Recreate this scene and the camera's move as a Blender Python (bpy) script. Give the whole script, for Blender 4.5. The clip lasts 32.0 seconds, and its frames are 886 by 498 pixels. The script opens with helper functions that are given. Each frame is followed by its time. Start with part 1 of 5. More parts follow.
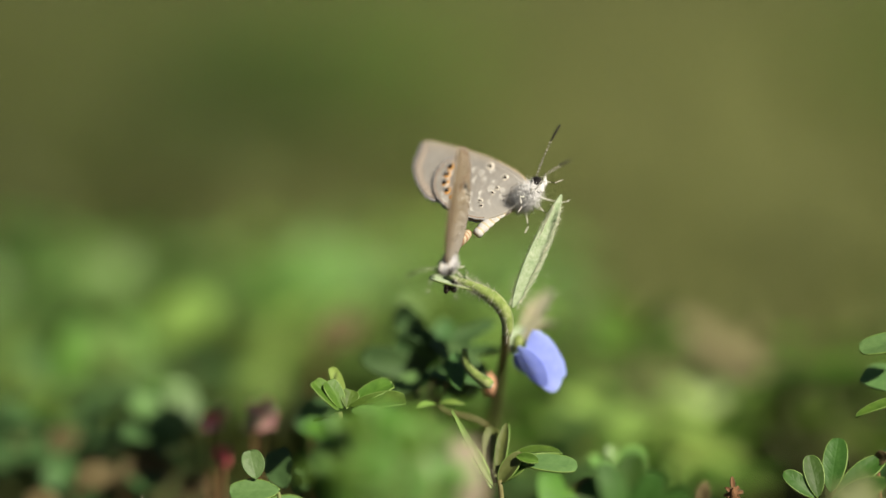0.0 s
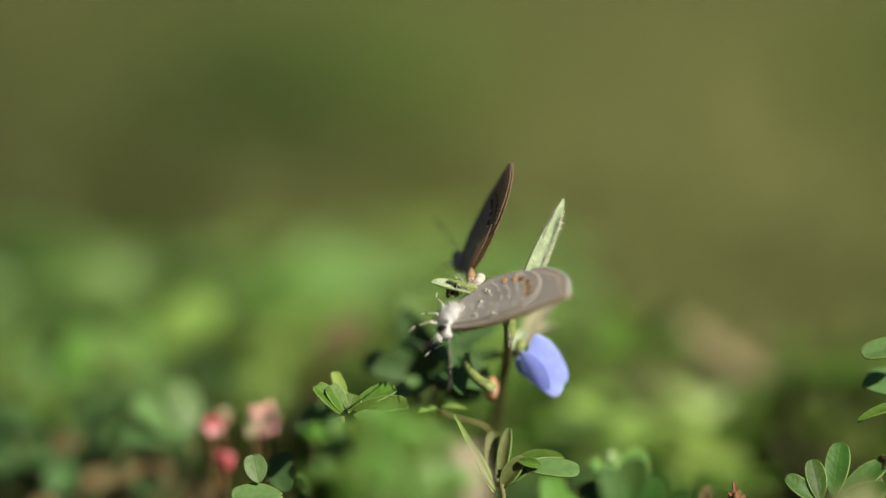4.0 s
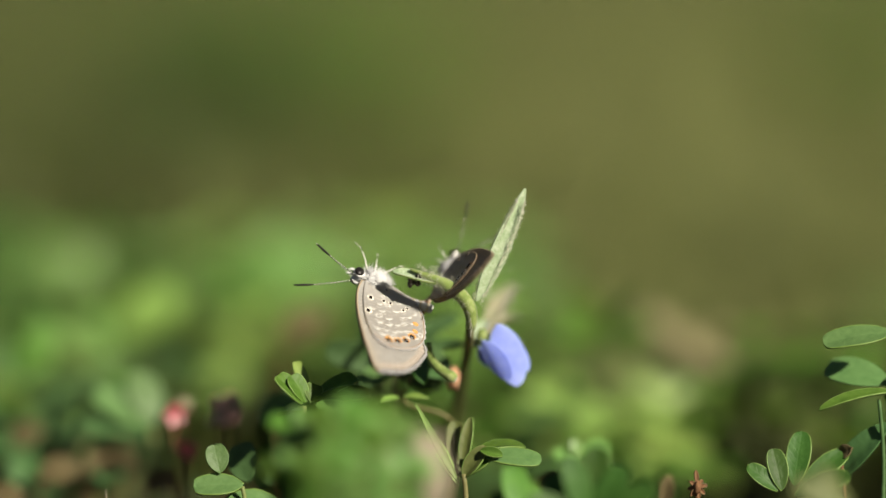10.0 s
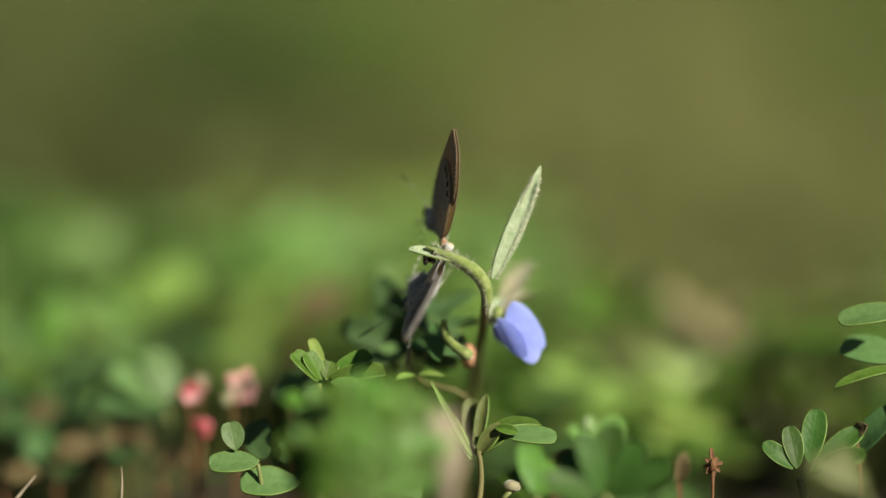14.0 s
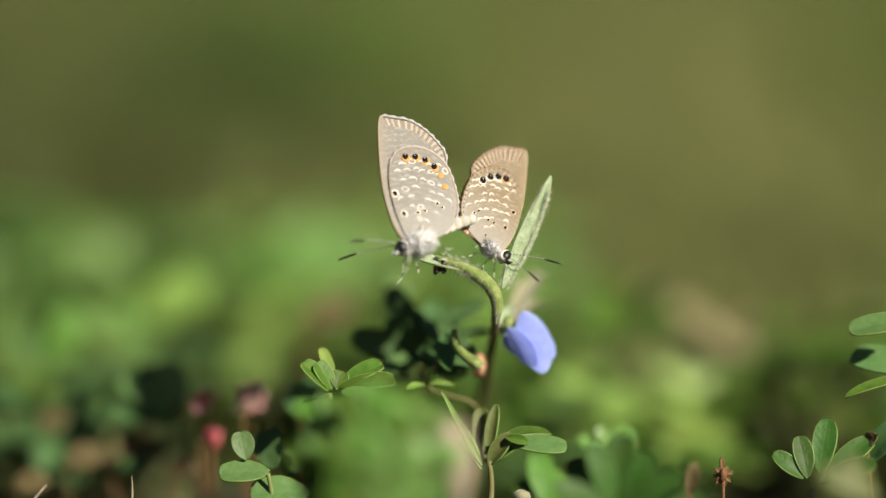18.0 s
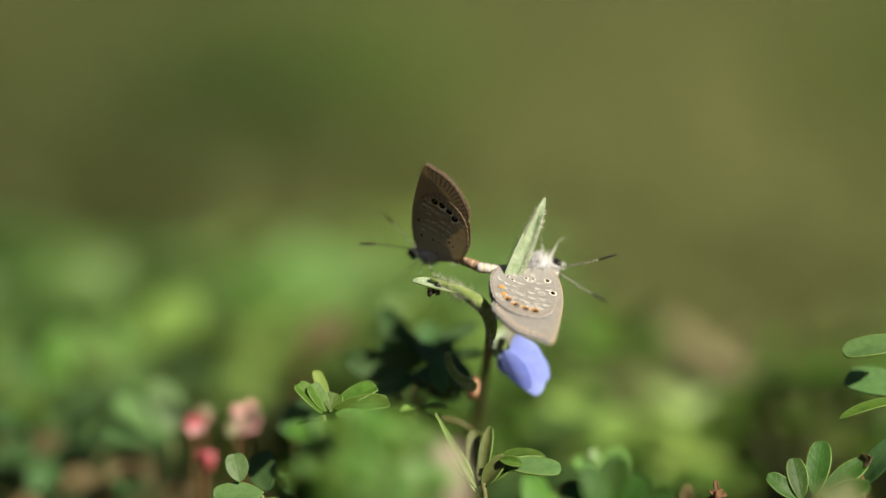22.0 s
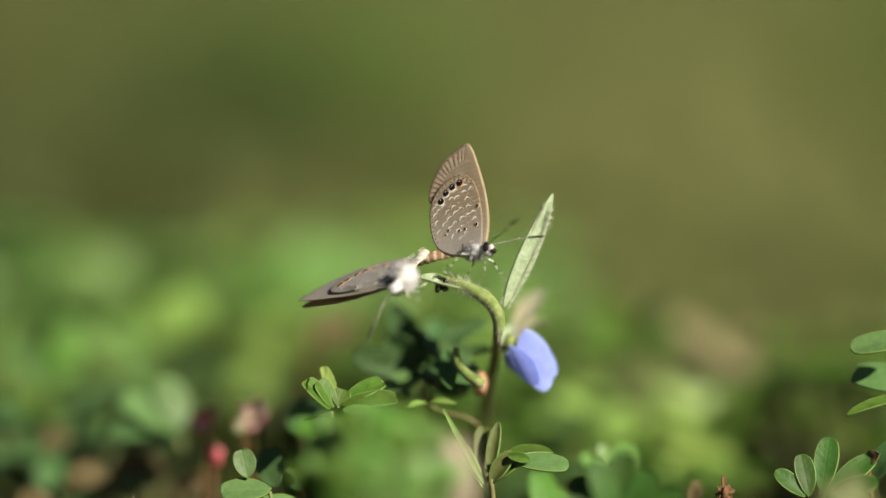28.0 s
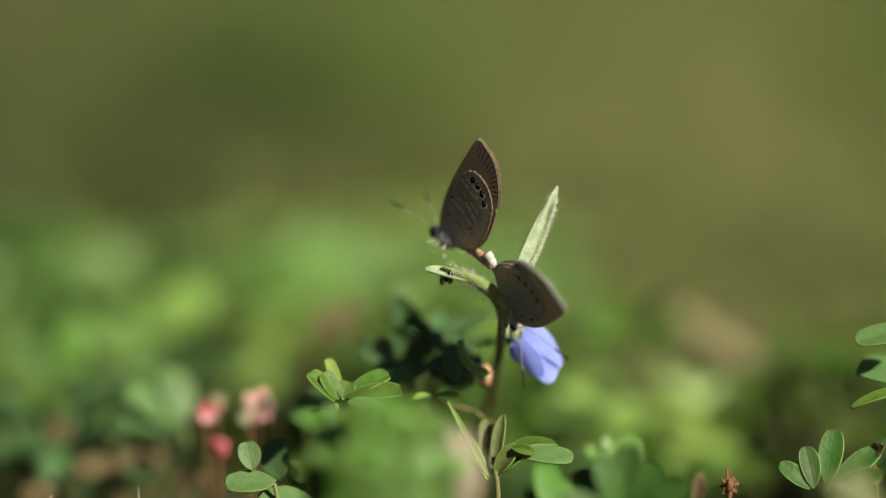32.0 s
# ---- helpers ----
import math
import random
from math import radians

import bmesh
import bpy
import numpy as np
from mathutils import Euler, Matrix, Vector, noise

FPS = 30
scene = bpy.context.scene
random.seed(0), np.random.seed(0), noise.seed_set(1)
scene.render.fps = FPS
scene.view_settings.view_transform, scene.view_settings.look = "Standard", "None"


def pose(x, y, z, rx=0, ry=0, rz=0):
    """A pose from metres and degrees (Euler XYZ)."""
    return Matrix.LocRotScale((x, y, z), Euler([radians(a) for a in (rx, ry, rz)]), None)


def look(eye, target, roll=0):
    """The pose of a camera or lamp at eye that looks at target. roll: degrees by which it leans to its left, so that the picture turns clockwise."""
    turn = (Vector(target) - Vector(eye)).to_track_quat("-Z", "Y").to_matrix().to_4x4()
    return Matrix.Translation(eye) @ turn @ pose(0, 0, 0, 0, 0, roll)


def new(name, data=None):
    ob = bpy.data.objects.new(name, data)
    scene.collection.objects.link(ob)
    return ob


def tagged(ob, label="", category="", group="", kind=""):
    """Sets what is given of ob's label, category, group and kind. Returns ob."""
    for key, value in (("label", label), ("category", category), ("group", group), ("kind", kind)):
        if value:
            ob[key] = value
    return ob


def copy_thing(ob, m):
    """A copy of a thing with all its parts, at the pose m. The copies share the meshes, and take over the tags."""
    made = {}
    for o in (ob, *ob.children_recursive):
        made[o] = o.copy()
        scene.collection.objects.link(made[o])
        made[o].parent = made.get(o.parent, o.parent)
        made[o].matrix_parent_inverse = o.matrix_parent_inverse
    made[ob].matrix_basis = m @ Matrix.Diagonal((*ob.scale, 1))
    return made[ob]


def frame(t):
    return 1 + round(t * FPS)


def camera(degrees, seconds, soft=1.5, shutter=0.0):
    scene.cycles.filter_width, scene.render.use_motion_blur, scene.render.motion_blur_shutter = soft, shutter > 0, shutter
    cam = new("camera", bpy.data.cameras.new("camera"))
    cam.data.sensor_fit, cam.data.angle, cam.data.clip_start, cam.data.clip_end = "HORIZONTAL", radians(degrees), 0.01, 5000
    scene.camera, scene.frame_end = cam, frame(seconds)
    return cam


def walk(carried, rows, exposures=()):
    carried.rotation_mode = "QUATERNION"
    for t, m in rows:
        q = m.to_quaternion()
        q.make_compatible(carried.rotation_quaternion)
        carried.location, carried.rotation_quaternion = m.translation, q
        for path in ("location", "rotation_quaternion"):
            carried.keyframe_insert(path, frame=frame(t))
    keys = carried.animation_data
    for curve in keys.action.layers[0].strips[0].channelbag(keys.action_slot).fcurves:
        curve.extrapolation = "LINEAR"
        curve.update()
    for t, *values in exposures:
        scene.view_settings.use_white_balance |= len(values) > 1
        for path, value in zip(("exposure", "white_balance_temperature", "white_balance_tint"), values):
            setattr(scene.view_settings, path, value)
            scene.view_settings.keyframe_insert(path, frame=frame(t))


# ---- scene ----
# The eye stands still over a low meadow and only turns a little on its tripod head.
EYE, TILT, REACH = (0.0, 0.0, 0.065), -6.0, 0.333
cam = camera(12.0, 32.0)
TURNS = [
    (0, 0.000, 0.000),
    (0.5, -0.012, -0.083),
    (1, 0.000, 0.094),
    (1.5, 0.035, 0.141),
    (2, 0.035, 0.153),
    (2.5, 0.035, 0.141),
    (3, 0.023, 0.129),
    (3.5, 0.035, 0.058),
    (5.5, 0.012, 0.058),
    (6, 0.012, 0.023),
    (6.5, 0.012, -0.071),
    (7, -0.094, -0.035),
    (7.5, -0.318, -0.071),
    (8, -0.482, -0.023),
    (8.5, -0.518, -0.083),
    (9, -0.565, -0.035),
    (9.5, -0.529, -0.048),
    (10, -0.494, -0.083),
    (10.5, -0.482, -0.083),
    (11, -0.436, -0.141),
    (11.5, -0.388, -0.035),
    (12, -0.365, -0.177),
    (12.5, -0.330, -0.259),
    (13, -0.330, -0.353),
    (13.5, -0.294, -0.471),
    (14, -0.283, -0.389),
    (14.5, -0.259, -0.411),
    (16.5, -0.200, -0.353),
    (17, -0.171, -0.318),
    (17.5, -0.165, -0.318),
    (18, -0.141, -0.259),
    (18.5, -0.141, -0.230),
    (19, -0.165, -0.283),
    (19.5, -0.188, -0.200),
    (20, -0.171, -0.194),
    (20.5, -0.235, -0.194),
    (21, -0.253, -0.094),
    (21.5, -0.247, -0.106),
    (22, -0.224, 0.041),
    (22.5, -0.224, -0.041),
    (23, -0.212, 0.041),
    (23.5, -0.206, 0.099),
    (24, -0.200, 0.147),
    (24.5, -0.212, 0.065),
    (25, -0.206, 0.076),
    (25.5, -0.177, -0.030),
    (27.5, -0.106, 0.076),
    (28, -0.118, -0.012),
    (28.5, -0.106, 0.088),
    (29, -0.100, 0.094),
    (29.5, -0.047, 0.017),
    (30, -0.012, 0.053),
    (30.5, -0.024, 0.053),
    (31, -0.024, 0.017),
    (31.5, -0.018, -0.071),
    (32, -0.053, -0.118),
]
walk(cam, [(t, pose(*EYE, 90 + TILT + up, 0, left)) for t, left, up in TURNS],
     [(t, stops, 6900, 8) for t, stops in ((0, 0.77), (14, 0.75), (18, 0.79), (22, 0.74), (25, 0.84), (28, 0.86), (30, 0.86), (32, 0.80))])
cam.data.dof.use_dof = True
cam.data.dof.focus_distance = REACH
cam.data.dof.aperture_fstop = 6.6

# ---- light: a clear morning, sun low over the observer's right shoulder
world = bpy.data.worlds.new("sky")
scene.world = world
world.use_nodes = True
sky = world.node_tree.nodes.new("ShaderNodeTexSky")
sky.sky_type, sky.sun_disc = "NISHITA", False
sky.sun_elevation, sky.sun_rotation = radians(33), radians(137)
world.node_tree.links.new(sky.outputs[0], world.node_tree.nodes["Background"].inputs[0])
world.node_tree.nodes["Background"].inputs[1].default_value = 0.021
sun = new("sun", bpy.data.lights.new("sun", "SUN"))
sun.data.energy, sun.data.angle, sun.data.color = 4.5, radians(0.53), (1.0, 0.93, 0.82)
sun.matrix_world = look((0.572, -0.613, 0.545), (0, 0, 0))

AWAY = Vector((0, math.cos(radians(TILT)), math.sin(radians(TILT))))
UP = Vector((0, -math.sin(radians(TILT)), math.cos(radians(TILT))))
RIGHT = Vector((1, 0, 0))
STAGE = Vector(EYE) + AWAY * REACH


def at(right, up, away=0.0):
    """A place near the perch, in millimetres from the stage's middle."""
    return STAGE + (RIGHT * right + UP * up + AWAY * away) / 1000


def way(right, up, away=0.0):
    return (RIGHT * right + UP * up + AWAY * away).normalized()


# ---- materials
def material(name, colours, scale=300.0, rough=0.6, bump=0.2, glow_through=0.0, fine=4.0, sheen=0.0, jitter=0.0, spec=0.4, veins=0.0, passing=None):
    """Two or three colours mixed by a coarse and a fine noise, with fine relief; glow_through: the share of light that passes, tinted by passing if given."""
    m = bpy.data.materials.new(name)
    m.use_nodes = True
    n, l = m.node_tree.nodes, m.node_tree.links
    b = n["Principled BSDF"]
    co = n.new("ShaderNodeTexCoord")
    coarse, grain = n.new("ShaderNodeTexNoise"), n.new("ShaderNodeTexNoise")
    coarse.inputs["Scale"].default_value, coarse.inputs["Detail"].default_value = scale, 4
    grain.inputs["Scale"].default_value, grain.inputs["Detail"].default_value = scale * fine, 5
    ramp = n.new("ShaderNodeValToRGB")
    ramp.color_ramp.elements[0].position, ramp.color_ramp.elements[1].position = 0.32, 0.68
    ramp.color_ramp.elements[0].color, ramp.color_ramp.elements[1].color = (*colours[0], 1), (*colours[-1], 1)
    if len(colours) > 2:
        ramp.color_ramp.elements.new(0.5).color = (*colours[1], 1)
    add = n.new("ShaderNodeMath")
    add.operation = "MULTIPLY_ADD"
    add.inputs[1].default_value = 0.45
    half = n.new("ShaderNodeMath")
    half.operation = "MULTIPLY"
    half.inputs[1].default_value = 0.55
    l.new(co.outputs["Object"], coarse.inputs["Vector"])
    l.new(co.outputs["Object"], grain.inputs["Vector"])
    l.new(coarse.outputs[0], half.inputs[0])
    l.new(grain.outputs[0], add.inputs[0])
    l.new(half.outputs[0], add.inputs[2])
    l.new(add.outputs[0], ramp.inputs[0])
    colour = ramp.outputs[0]
    height = add.outputs[0]
    if veins:
        # a midrib and side veins that slant from it towards the tip
        axes, side, slant, wave, band, rib, most = (n.new(k) for k in ("ShaderNodeSeparateXYZ", "ShaderNodeMath", "ShaderNodeMath", "ShaderNodeMath", "ShaderNodeMapRange", "ShaderNodeMapRange", "ShaderNodeMath"))
        side.operation, slant.operation, wave.operation, most.operation = "ABSOLUTE", "MULTIPLY_ADD", "SINE", "MAXIMUM"
        l.new(co.outputs["Object"], axes.inputs[0])
        l.new(axes.outputs[0], side.inputs[0])
        l.new(side.outputs[0], slant.inputs[0])
        slant.inputs[1].default_value = -1.1
        l.new(axes.outputs[1], slant.inputs[2])
        scaled = n.new("ShaderNodeMath")
        scaled.operation = "MULTIPLY"
        scaled.inputs[1].default_value = 2 * math.pi / 0.00062
        l.new(slant.outputs[0], scaled.inputs[0])
        l.new(scaled.outputs[0], wave.inputs[0])
        l.new(wave.outputs[0], band.inputs[0])
        band.inputs[1].default_value, band.inputs[2].default_value, band.inputs[4].default_value = 0.6, 1.0, 0.55
        l.new(side.outputs[0], rib.inputs[0])
        rib.inputs[1].default_value, rib.inputs[2].default_value, rib.inputs[3].default_value, rib.inputs[4].default_value = 0.00004, 0.00012, 1.0, 0.0
        l.new(band.outputs[0], most.inputs[0])
        l.new(rib.outputs[0], most.inputs[1])
        part_of, light = n.new("ShaderNodeMath"), n.new("ShaderNodeMix")
        part_of.operation = "MULTIPLY"
        part_of.inputs[1].default_value = veins
        l.new(most.outputs[0], part_of.inputs[0])
        light.data_type = "RGBA"
        l.new(part_of.outputs[0], light.inputs["Factor"])
        l.new(colour, light.inputs["A"])
        light.inputs["B"].default_value = (*(min(1, c * 1.9 + 0.03) for c in colours[-1]), 1)
        colour = light.outputs["Result"]
        drop = n.new("ShaderNodeMath")
        drop.operation = "MULTIPLY_ADD"
        drop.inputs[1].default_value = -1.6 * veins
        l.new(most.outputs[0], drop.inputs[0])
        l.new(add.outputs[0], drop.inputs[2])
        height = drop.outputs[0]
    if jitter:
        info, hsv = n.new("ShaderNodeObjectInfo"), n.new("ShaderNodeHueSaturation")
        rng = n.new("ShaderNodeMapRange")
        rng.inputs[3].default_value, rng.inputs[4].default_value = 1 - jitter, 1 + jitter
        l.new(info.outputs["Random"], rng.inputs[0])
        l.new(rng.outputs[0], hsv.inputs["Value"])
        hue = n.new("ShaderNodeMapRange")
        hue.inputs[3].default_value, hue.inputs[4].default_value = 0.5 - jitter * 0.06, 0.5 + jitter * 0.06
        l.new(info.outputs["Random"], hue.inputs[0])
        l.new(hue.outputs[0], hsv.inputs["Hue"])
        l.new(colour, hsv.inputs["Color"])
        colour = hsv.outputs[0]
    l.new(colour, b.inputs["Base Color"])
    b.inputs["Roughness"].default_value = rough
    b.inputs["Specular IOR Level"].default_value = spec
    if sheen:
        b.inputs["Sheen Weight"].default_value = sheen
    if bump:
        bp = n.new("ShaderNodeBump")
        bp.inputs["Strength"].default_value, bp.inputs["Distance"].default_value = bump, 0.15 / scale
        l.new(height, bp.inputs["Height"])
        l.new(bp.outputs[0], b.inputs["Normal"])
    if glow_through:
        tr, mix = n.new("ShaderNodeBsdfTranslucent"), n.new("ShaderNodeMixShader")
        if passing:
            tr.inputs["Color"].default_value = (*passing, 1)
        else:
            l.new(colour, tr.inputs["Color"])
        mix.inputs[0].default_value = glow_through
        l.new(b.outputs[0], mix.inputs[1])
        l.new(tr.outputs[0], mix.inputs[2])
        l.new(mix.outputs[0], n["Material Output"].inputs["Surface"])
    return m


def wing_material(name, base, grey, pale, cell, root, lead):
    """Scaled underside: soft grey and buff with wavy pale marks, powdered with root near the body and warmer along the leading edge."""
    m = material(name, (base, grey), 1300, 0.75, 0.25, 0.4, 5.0, 0.0, 0, 0.12, passing=(0.80, 0.70, 0.46))
    n, l = m.node_tree.nodes, m.node_tree.links
    b = n["Principled BSDF"]
    co = n.new("ShaderNodeTexCoord")
    flat = n.new("ShaderNodeVectorMath")
    flat.operation = "MULTIPLY"
    flat.inputs[1].default_value = (1.0, 0.0, 1.0)
    l.new(co.outputs["Object"], flat.inputs[0])
    wave = n.new("ShaderNodeTexWave")
    wave.wave_type, wave.rings_direction = "RINGS", "SPHERICAL"
    for key, value in (("Scale", cell), ("Distortion", 7.0), ("Detail", 2.0), ("Detail Scale", 2.6)):
        wave.inputs[key].default_value = value
    l.new(flat.outputs[0], wave.inputs["Vector"])
    ring = n.new("ShaderNodeMapRange")
    ring.inputs[1].default_value, ring.inputs[2].default_value = 0.62, 0.86
    l.new(wave.outputs[1], ring.inputs[0])
    some = n.new("ShaderNodeTexNoise")
    some.inputs["Scale"].default_value = cell * 4.5
    l.new(co.outputs["Object"], some.inputs["Vector"])
    gate = n.new("ShaderNodeMapRange")
    gate.inputs[1].default_value, gate.inputs[2].default_value = 0.40, 0.58
    l.new(some.outputs[0], gate.inputs[0])
    both = n.new("ShaderNodeMath")
    both.operation = "MULTIPLY"
    l.new(ring.outputs[0], both.inputs[0])
    l.new(gate.outputs[0], both.inputs[1])
    soft = n.new("ShaderNodeMath")
    soft.operation = "MULTIPLY"
    soft.inputs[1].default_value = 0.5
    l.new(both.outputs[0], soft.inputs[0])
    mix = n.new("ShaderNodeMix")
    mix.data_type = "RGBA"
    old = b.inputs["Base Color"].links[0].from_socket
    l.new(soft.outputs[0], mix.inputs["Factor"])
    l.new(old, mix.inputs["A"])
    mix.inputs["B"].default_value = (*pale, 1)
    # ahead and above, in the wing's own axes
    axes, lean = n.new("ShaderNodeSeparateXYZ"), n.new("ShaderNodeMath")
    l.new(co.outputs["Object"], axes.inputs[0])
    lean.operation = "MULTIPLY_ADD"
    lean.inputs[1].default_value = 0.55
    l.new(axes.outputs[2], lean.inputs[0])
    l.new(axes.outputs[0], lean.inputs[2])
    colour = mix.outputs["Result"]
    for socket, near, far, tone, most in ((axes.outputs[2], 0.0045, 0.0, root, 0.75), (lean.outputs[0], 0.0016, 0.0042, lead, 0.8)):
        band, over = n.new("ShaderNodeMapRange"), n.new("ShaderNodeMix")
        band.interpolation_type = "SMOOTHSTEP"
        band.inputs[1].default_value, band.inputs[2].default_value, band.inputs[4].default_value = near, far, most
        l.new(socket, band.inputs[0])
        over.data_type = "RGBA"
        l.new(band.outputs[0], over.inputs["Factor"])
        l.new(colour, over.inputs["A"])
        over.inputs["B"].default_value = (*tone, 1)
        colour = over.outputs["Result"]
    l.new(colour, b.inputs["Base Color"])
    return m


LEAF = material("clover_leaf", ((0.052, 0.122, 0.016), (0.092, 0.192, 0.027), (0.138, 0.252, 0.040)), 260, 0.5, 0.35, 0.30, 5, 0, 0.30, 0.25, 0.05)
# leaf green darkened for shade among the plants; also serves dark green leaves
LEAF_DARK = material("shaded_dark_leaf", ((0.044, 0.104, 0.030), (0.085, 0.175, 0.054)), 240, 0.65, 0.25, 0.15, 5, 0, 0.2)
LEAF_BLUE = material("bluish_leaf", ((0.080, 0.165, 0.050), (0.135, 0.245, 0.080)), 300, 0.5, 0.35, 0.22, 5, 0, 0.2, 0.3, 0.04)
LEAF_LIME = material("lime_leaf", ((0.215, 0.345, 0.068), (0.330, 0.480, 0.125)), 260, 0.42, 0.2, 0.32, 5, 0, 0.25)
# leaf green brightened to put full sun into the colour
LEAF_SUN = material("sunlit_clover_leaf", ((0.125, 0.245, 0.058), (0.190, 0.345, 0.092), (0.27, 0.44, 0.14)), 260, 0.4, 0.2, 0.35, 5, 0, 0.3)
LEAF_FELT = material("felted_leaf", ((0.23, 0.33, 0.17), (0.36, 0.46, 0.28), (0.50, 0.57, 0.41)), 1500, 0.8, 0.8, 0.2, 4, 0.5)
LEAF_BEND = material("bent_leaf_green", ((0.10, 0.17, 0.03), (0.22, 0.30, 0.07), (0.36, 0.42, 0.17)), 900, 0.75, 0.6, 0.22, 3, 0.4)
# clover green darkened for upright leaflets that face less to the sun
LEAF_MID = material("mid_green_leaf", ((0.032, 0.085, 0.014), (0.062, 0.140, 0.025)), 260, 0.5, 0.35, 0.25, 5, 0, 0.2, 0.25, 0.04)
LEAF_BROWN = material("brownish_leaf", ((0.115, 0.150, 0.040), (0.190, 0.215, 0.066)), 300, 0.55, 0.3, 0.4)
LEAF_EDGE = material("leaf_rim", ((0.11, 0.20, 0.035), (0.20, 0.31, 0.08)), 500, 0.5, 0.1, 0.2)
STEM = material("stem_green", ((0.13, 0.17, 0.05), (0.22, 0.25, 0.09)), 400, 0.6, 0.3, 0.1)
STEM_RED = material("stem_reddish", ((0.14, 0.13, 0.045), (0.21, 0.20, 0.08)), 400, 0.6, 0.3, 0.1)
HAIR = material("plant_hair", ((0.65, 0.68, 0.52), (0.8, 0.8, 0.68)), 600, 0.5, 0, 0.4)
PETAL_BLUE = material("blue_petal", ((0.27, 0.35, 0.86), (0.37, 0.46, 0.92), (0.50, 0.57, 0.95)), 190, 0.6, 0.2, 0.38)
PETAL_PINK = material("pink_petal", ((0.78, 0.36, 0.38), (0.88, 0.62, 0.58)), 250, 0.6, 0.2, 0.3, 4, 0, 0.2)
PETAL_RED = material("red_petal", ((0.62, 0.10, 0.14), (0.78, 0.28, 0.30)), 250, 0.6, 0.2, 0.25, 4, 0, 0.2)
BUD = material("bract_cream", ((0.28, 0.32, 0.17), (0.42, 0.36, 0.24)), 350, 0.75, 0.3, 0.3, 4, 0.4)
ORANGE = material("withered_orange", ((0.50, 0.25, 0.13), (0.68, 0.40, 0.24)), 400, 0.7, 0.4, 0.2)
DRY = material("dry_stalk", ((0.22, 0.185, 0.13), (0.37, 0.32, 0.24)), 260, 0.8, 0.5, 0.1)
DRY_BROWN = material("brown_twig", ((0.20, 0.175, 0.085), (0.30, 0.265, 0.145)), 260, 0.8, 0.5, 0.1)
WITHERED = material("withered_leaf_brown", ((0.060, 0.046, 0.018), (0.135, 0.105, 0.042)), 400, 0.8, 0.5)
DRY_DARK = material("withered_brown", ((0.10, 0.045, 0.018), (0.20, 0.10, 0.042)), 400, 0.8, 0.5)
SOOT = material("black_speck", ((0.008, 0.007, 0.005), (0.03, 0.022, 0.012)), 900, 0.6, 0.6)

UNDER_PALE = wing_material("pale_wing_underside", (0.415, 0.40, 0.375), (0.32, 0.308, 0.288), (0.66, 0.645, 0.615), 700, (0.53, 0.52, 0.495), (0.52, 0.452, 0.352))
UNDER_BROWN = wing_material("brown_wing_underside", (0.37, 0.303, 0.218), (0.27, 0.222, 0.158), (0.66, 0.58, 0.46), 760, (0.49, 0.475, 0.445), (0.54, 0.405, 0.245))
UPPER = material("wing_upperside", ((0.10, 0.066, 0.044), (0.18, 0.125, 0.083)), 500, 0.7, 0.3, 0.5, 5, 0.2, passing=(0.76, 0.66, 0.44))
UPPER_RUST = material("rusty_wing_upperside", ((0.15, 0.085, 0.042), (0.27, 0.16, 0.085)), 350, 0.7, 0.3, 0.5, 5, 0.2, passing=(0.76, 0.62, 0.38))
FRINGE_PALE = material("white_fringe", ((0.35, 0.345, 0.345), (0.50, 0.49, 0.49)), 2500, 0.8, 0.5, 0.2)
FRINGE_BROWN = material("brown_fringe", ((0.16, 0.11, 0.075), (0.34, 0.26, 0.18)), 2500, 0.8, 0.5, 0.1)
MARGIN_GREY = material("grey_margin_line", ((0.06, 0.052, 0.048), (0.13, 0.115, 0.105)), 1200, 0.8, 0.3)
STREAK_DARK = material("brown_margin_streak", ((0.075, 0.042, 0.025), (0.14, 0.082, 0.05)), 1200, 0.8, 0.3)
STREAK_SOFT = material("tawny_margin_streak", ((0.21, 0.15, 0.105), (0.29, 0.21, 0.155)), 1200, 0.8, 0.3)
SPOT_BUFF = material("buff_spot_ring", ((0.46, 0.36, 0.25), (0.58, 0.47, 0.34)), 2000, 0.8, 0.2)
STREAK_PALE = material("cream_margin_streak", ((0.40, 0.32, 0.24), (0.52, 0.43, 0.33)), 1200, 0.8, 0.3)
STREAK_CREAM = material("soft_cream_streak", ((0.44, 0.36, 0.28), (0.54, 0.46, 0.38)), 1200, 0.8, 0.3)
MARK_WHITE = material("white_wing_mark", ((0.50, 0.48, 0.44), (0.62, 0.60, 0.56)), 3000, 0.8, 0.2)
MARK_CREAM = material("cream_wing_mark", ((0.57, 0.52, 0.44), (0.69, 0.64, 0.56)), 3000, 0.8, 0.2)
COSTA = material("buff_wing_edge", ((0.38, 0.30, 0.20), (0.48, 0.39, 0.27)), 800, 0.7, 0.2, 0.2)
SPOT = material("black_spot", ((0.006, 0.005, 0.005), (0.02, 0.016, 0.014)), 2500, 0.9, 0.2, spec=0.05)
SPOT_RING = material("cream_spot_ring", ((0.66, 0.60, 0.50), (0.78, 0.73, 0.64)), 2000, 0.8, 0.2)
SPOT_ORANGE = material("orange_lunule", ((0.46, 0.21, 0.055), (0.58, 0.32, 0.11)), 1500, 0.8, 0.2)
SPOT_GLINT = material("silver_glint", ((0.7, 0.75, 0.78), (0.85, 0.9, 0.92)), 2000, 0.25, 0.1)
FUR_WHITE = material("white_fur", ((0.62, 0.62, 0.63), (0.78, 0.78, 0.78)), 1500, 0.8, 0.4, 0.2, 4, 0.3)
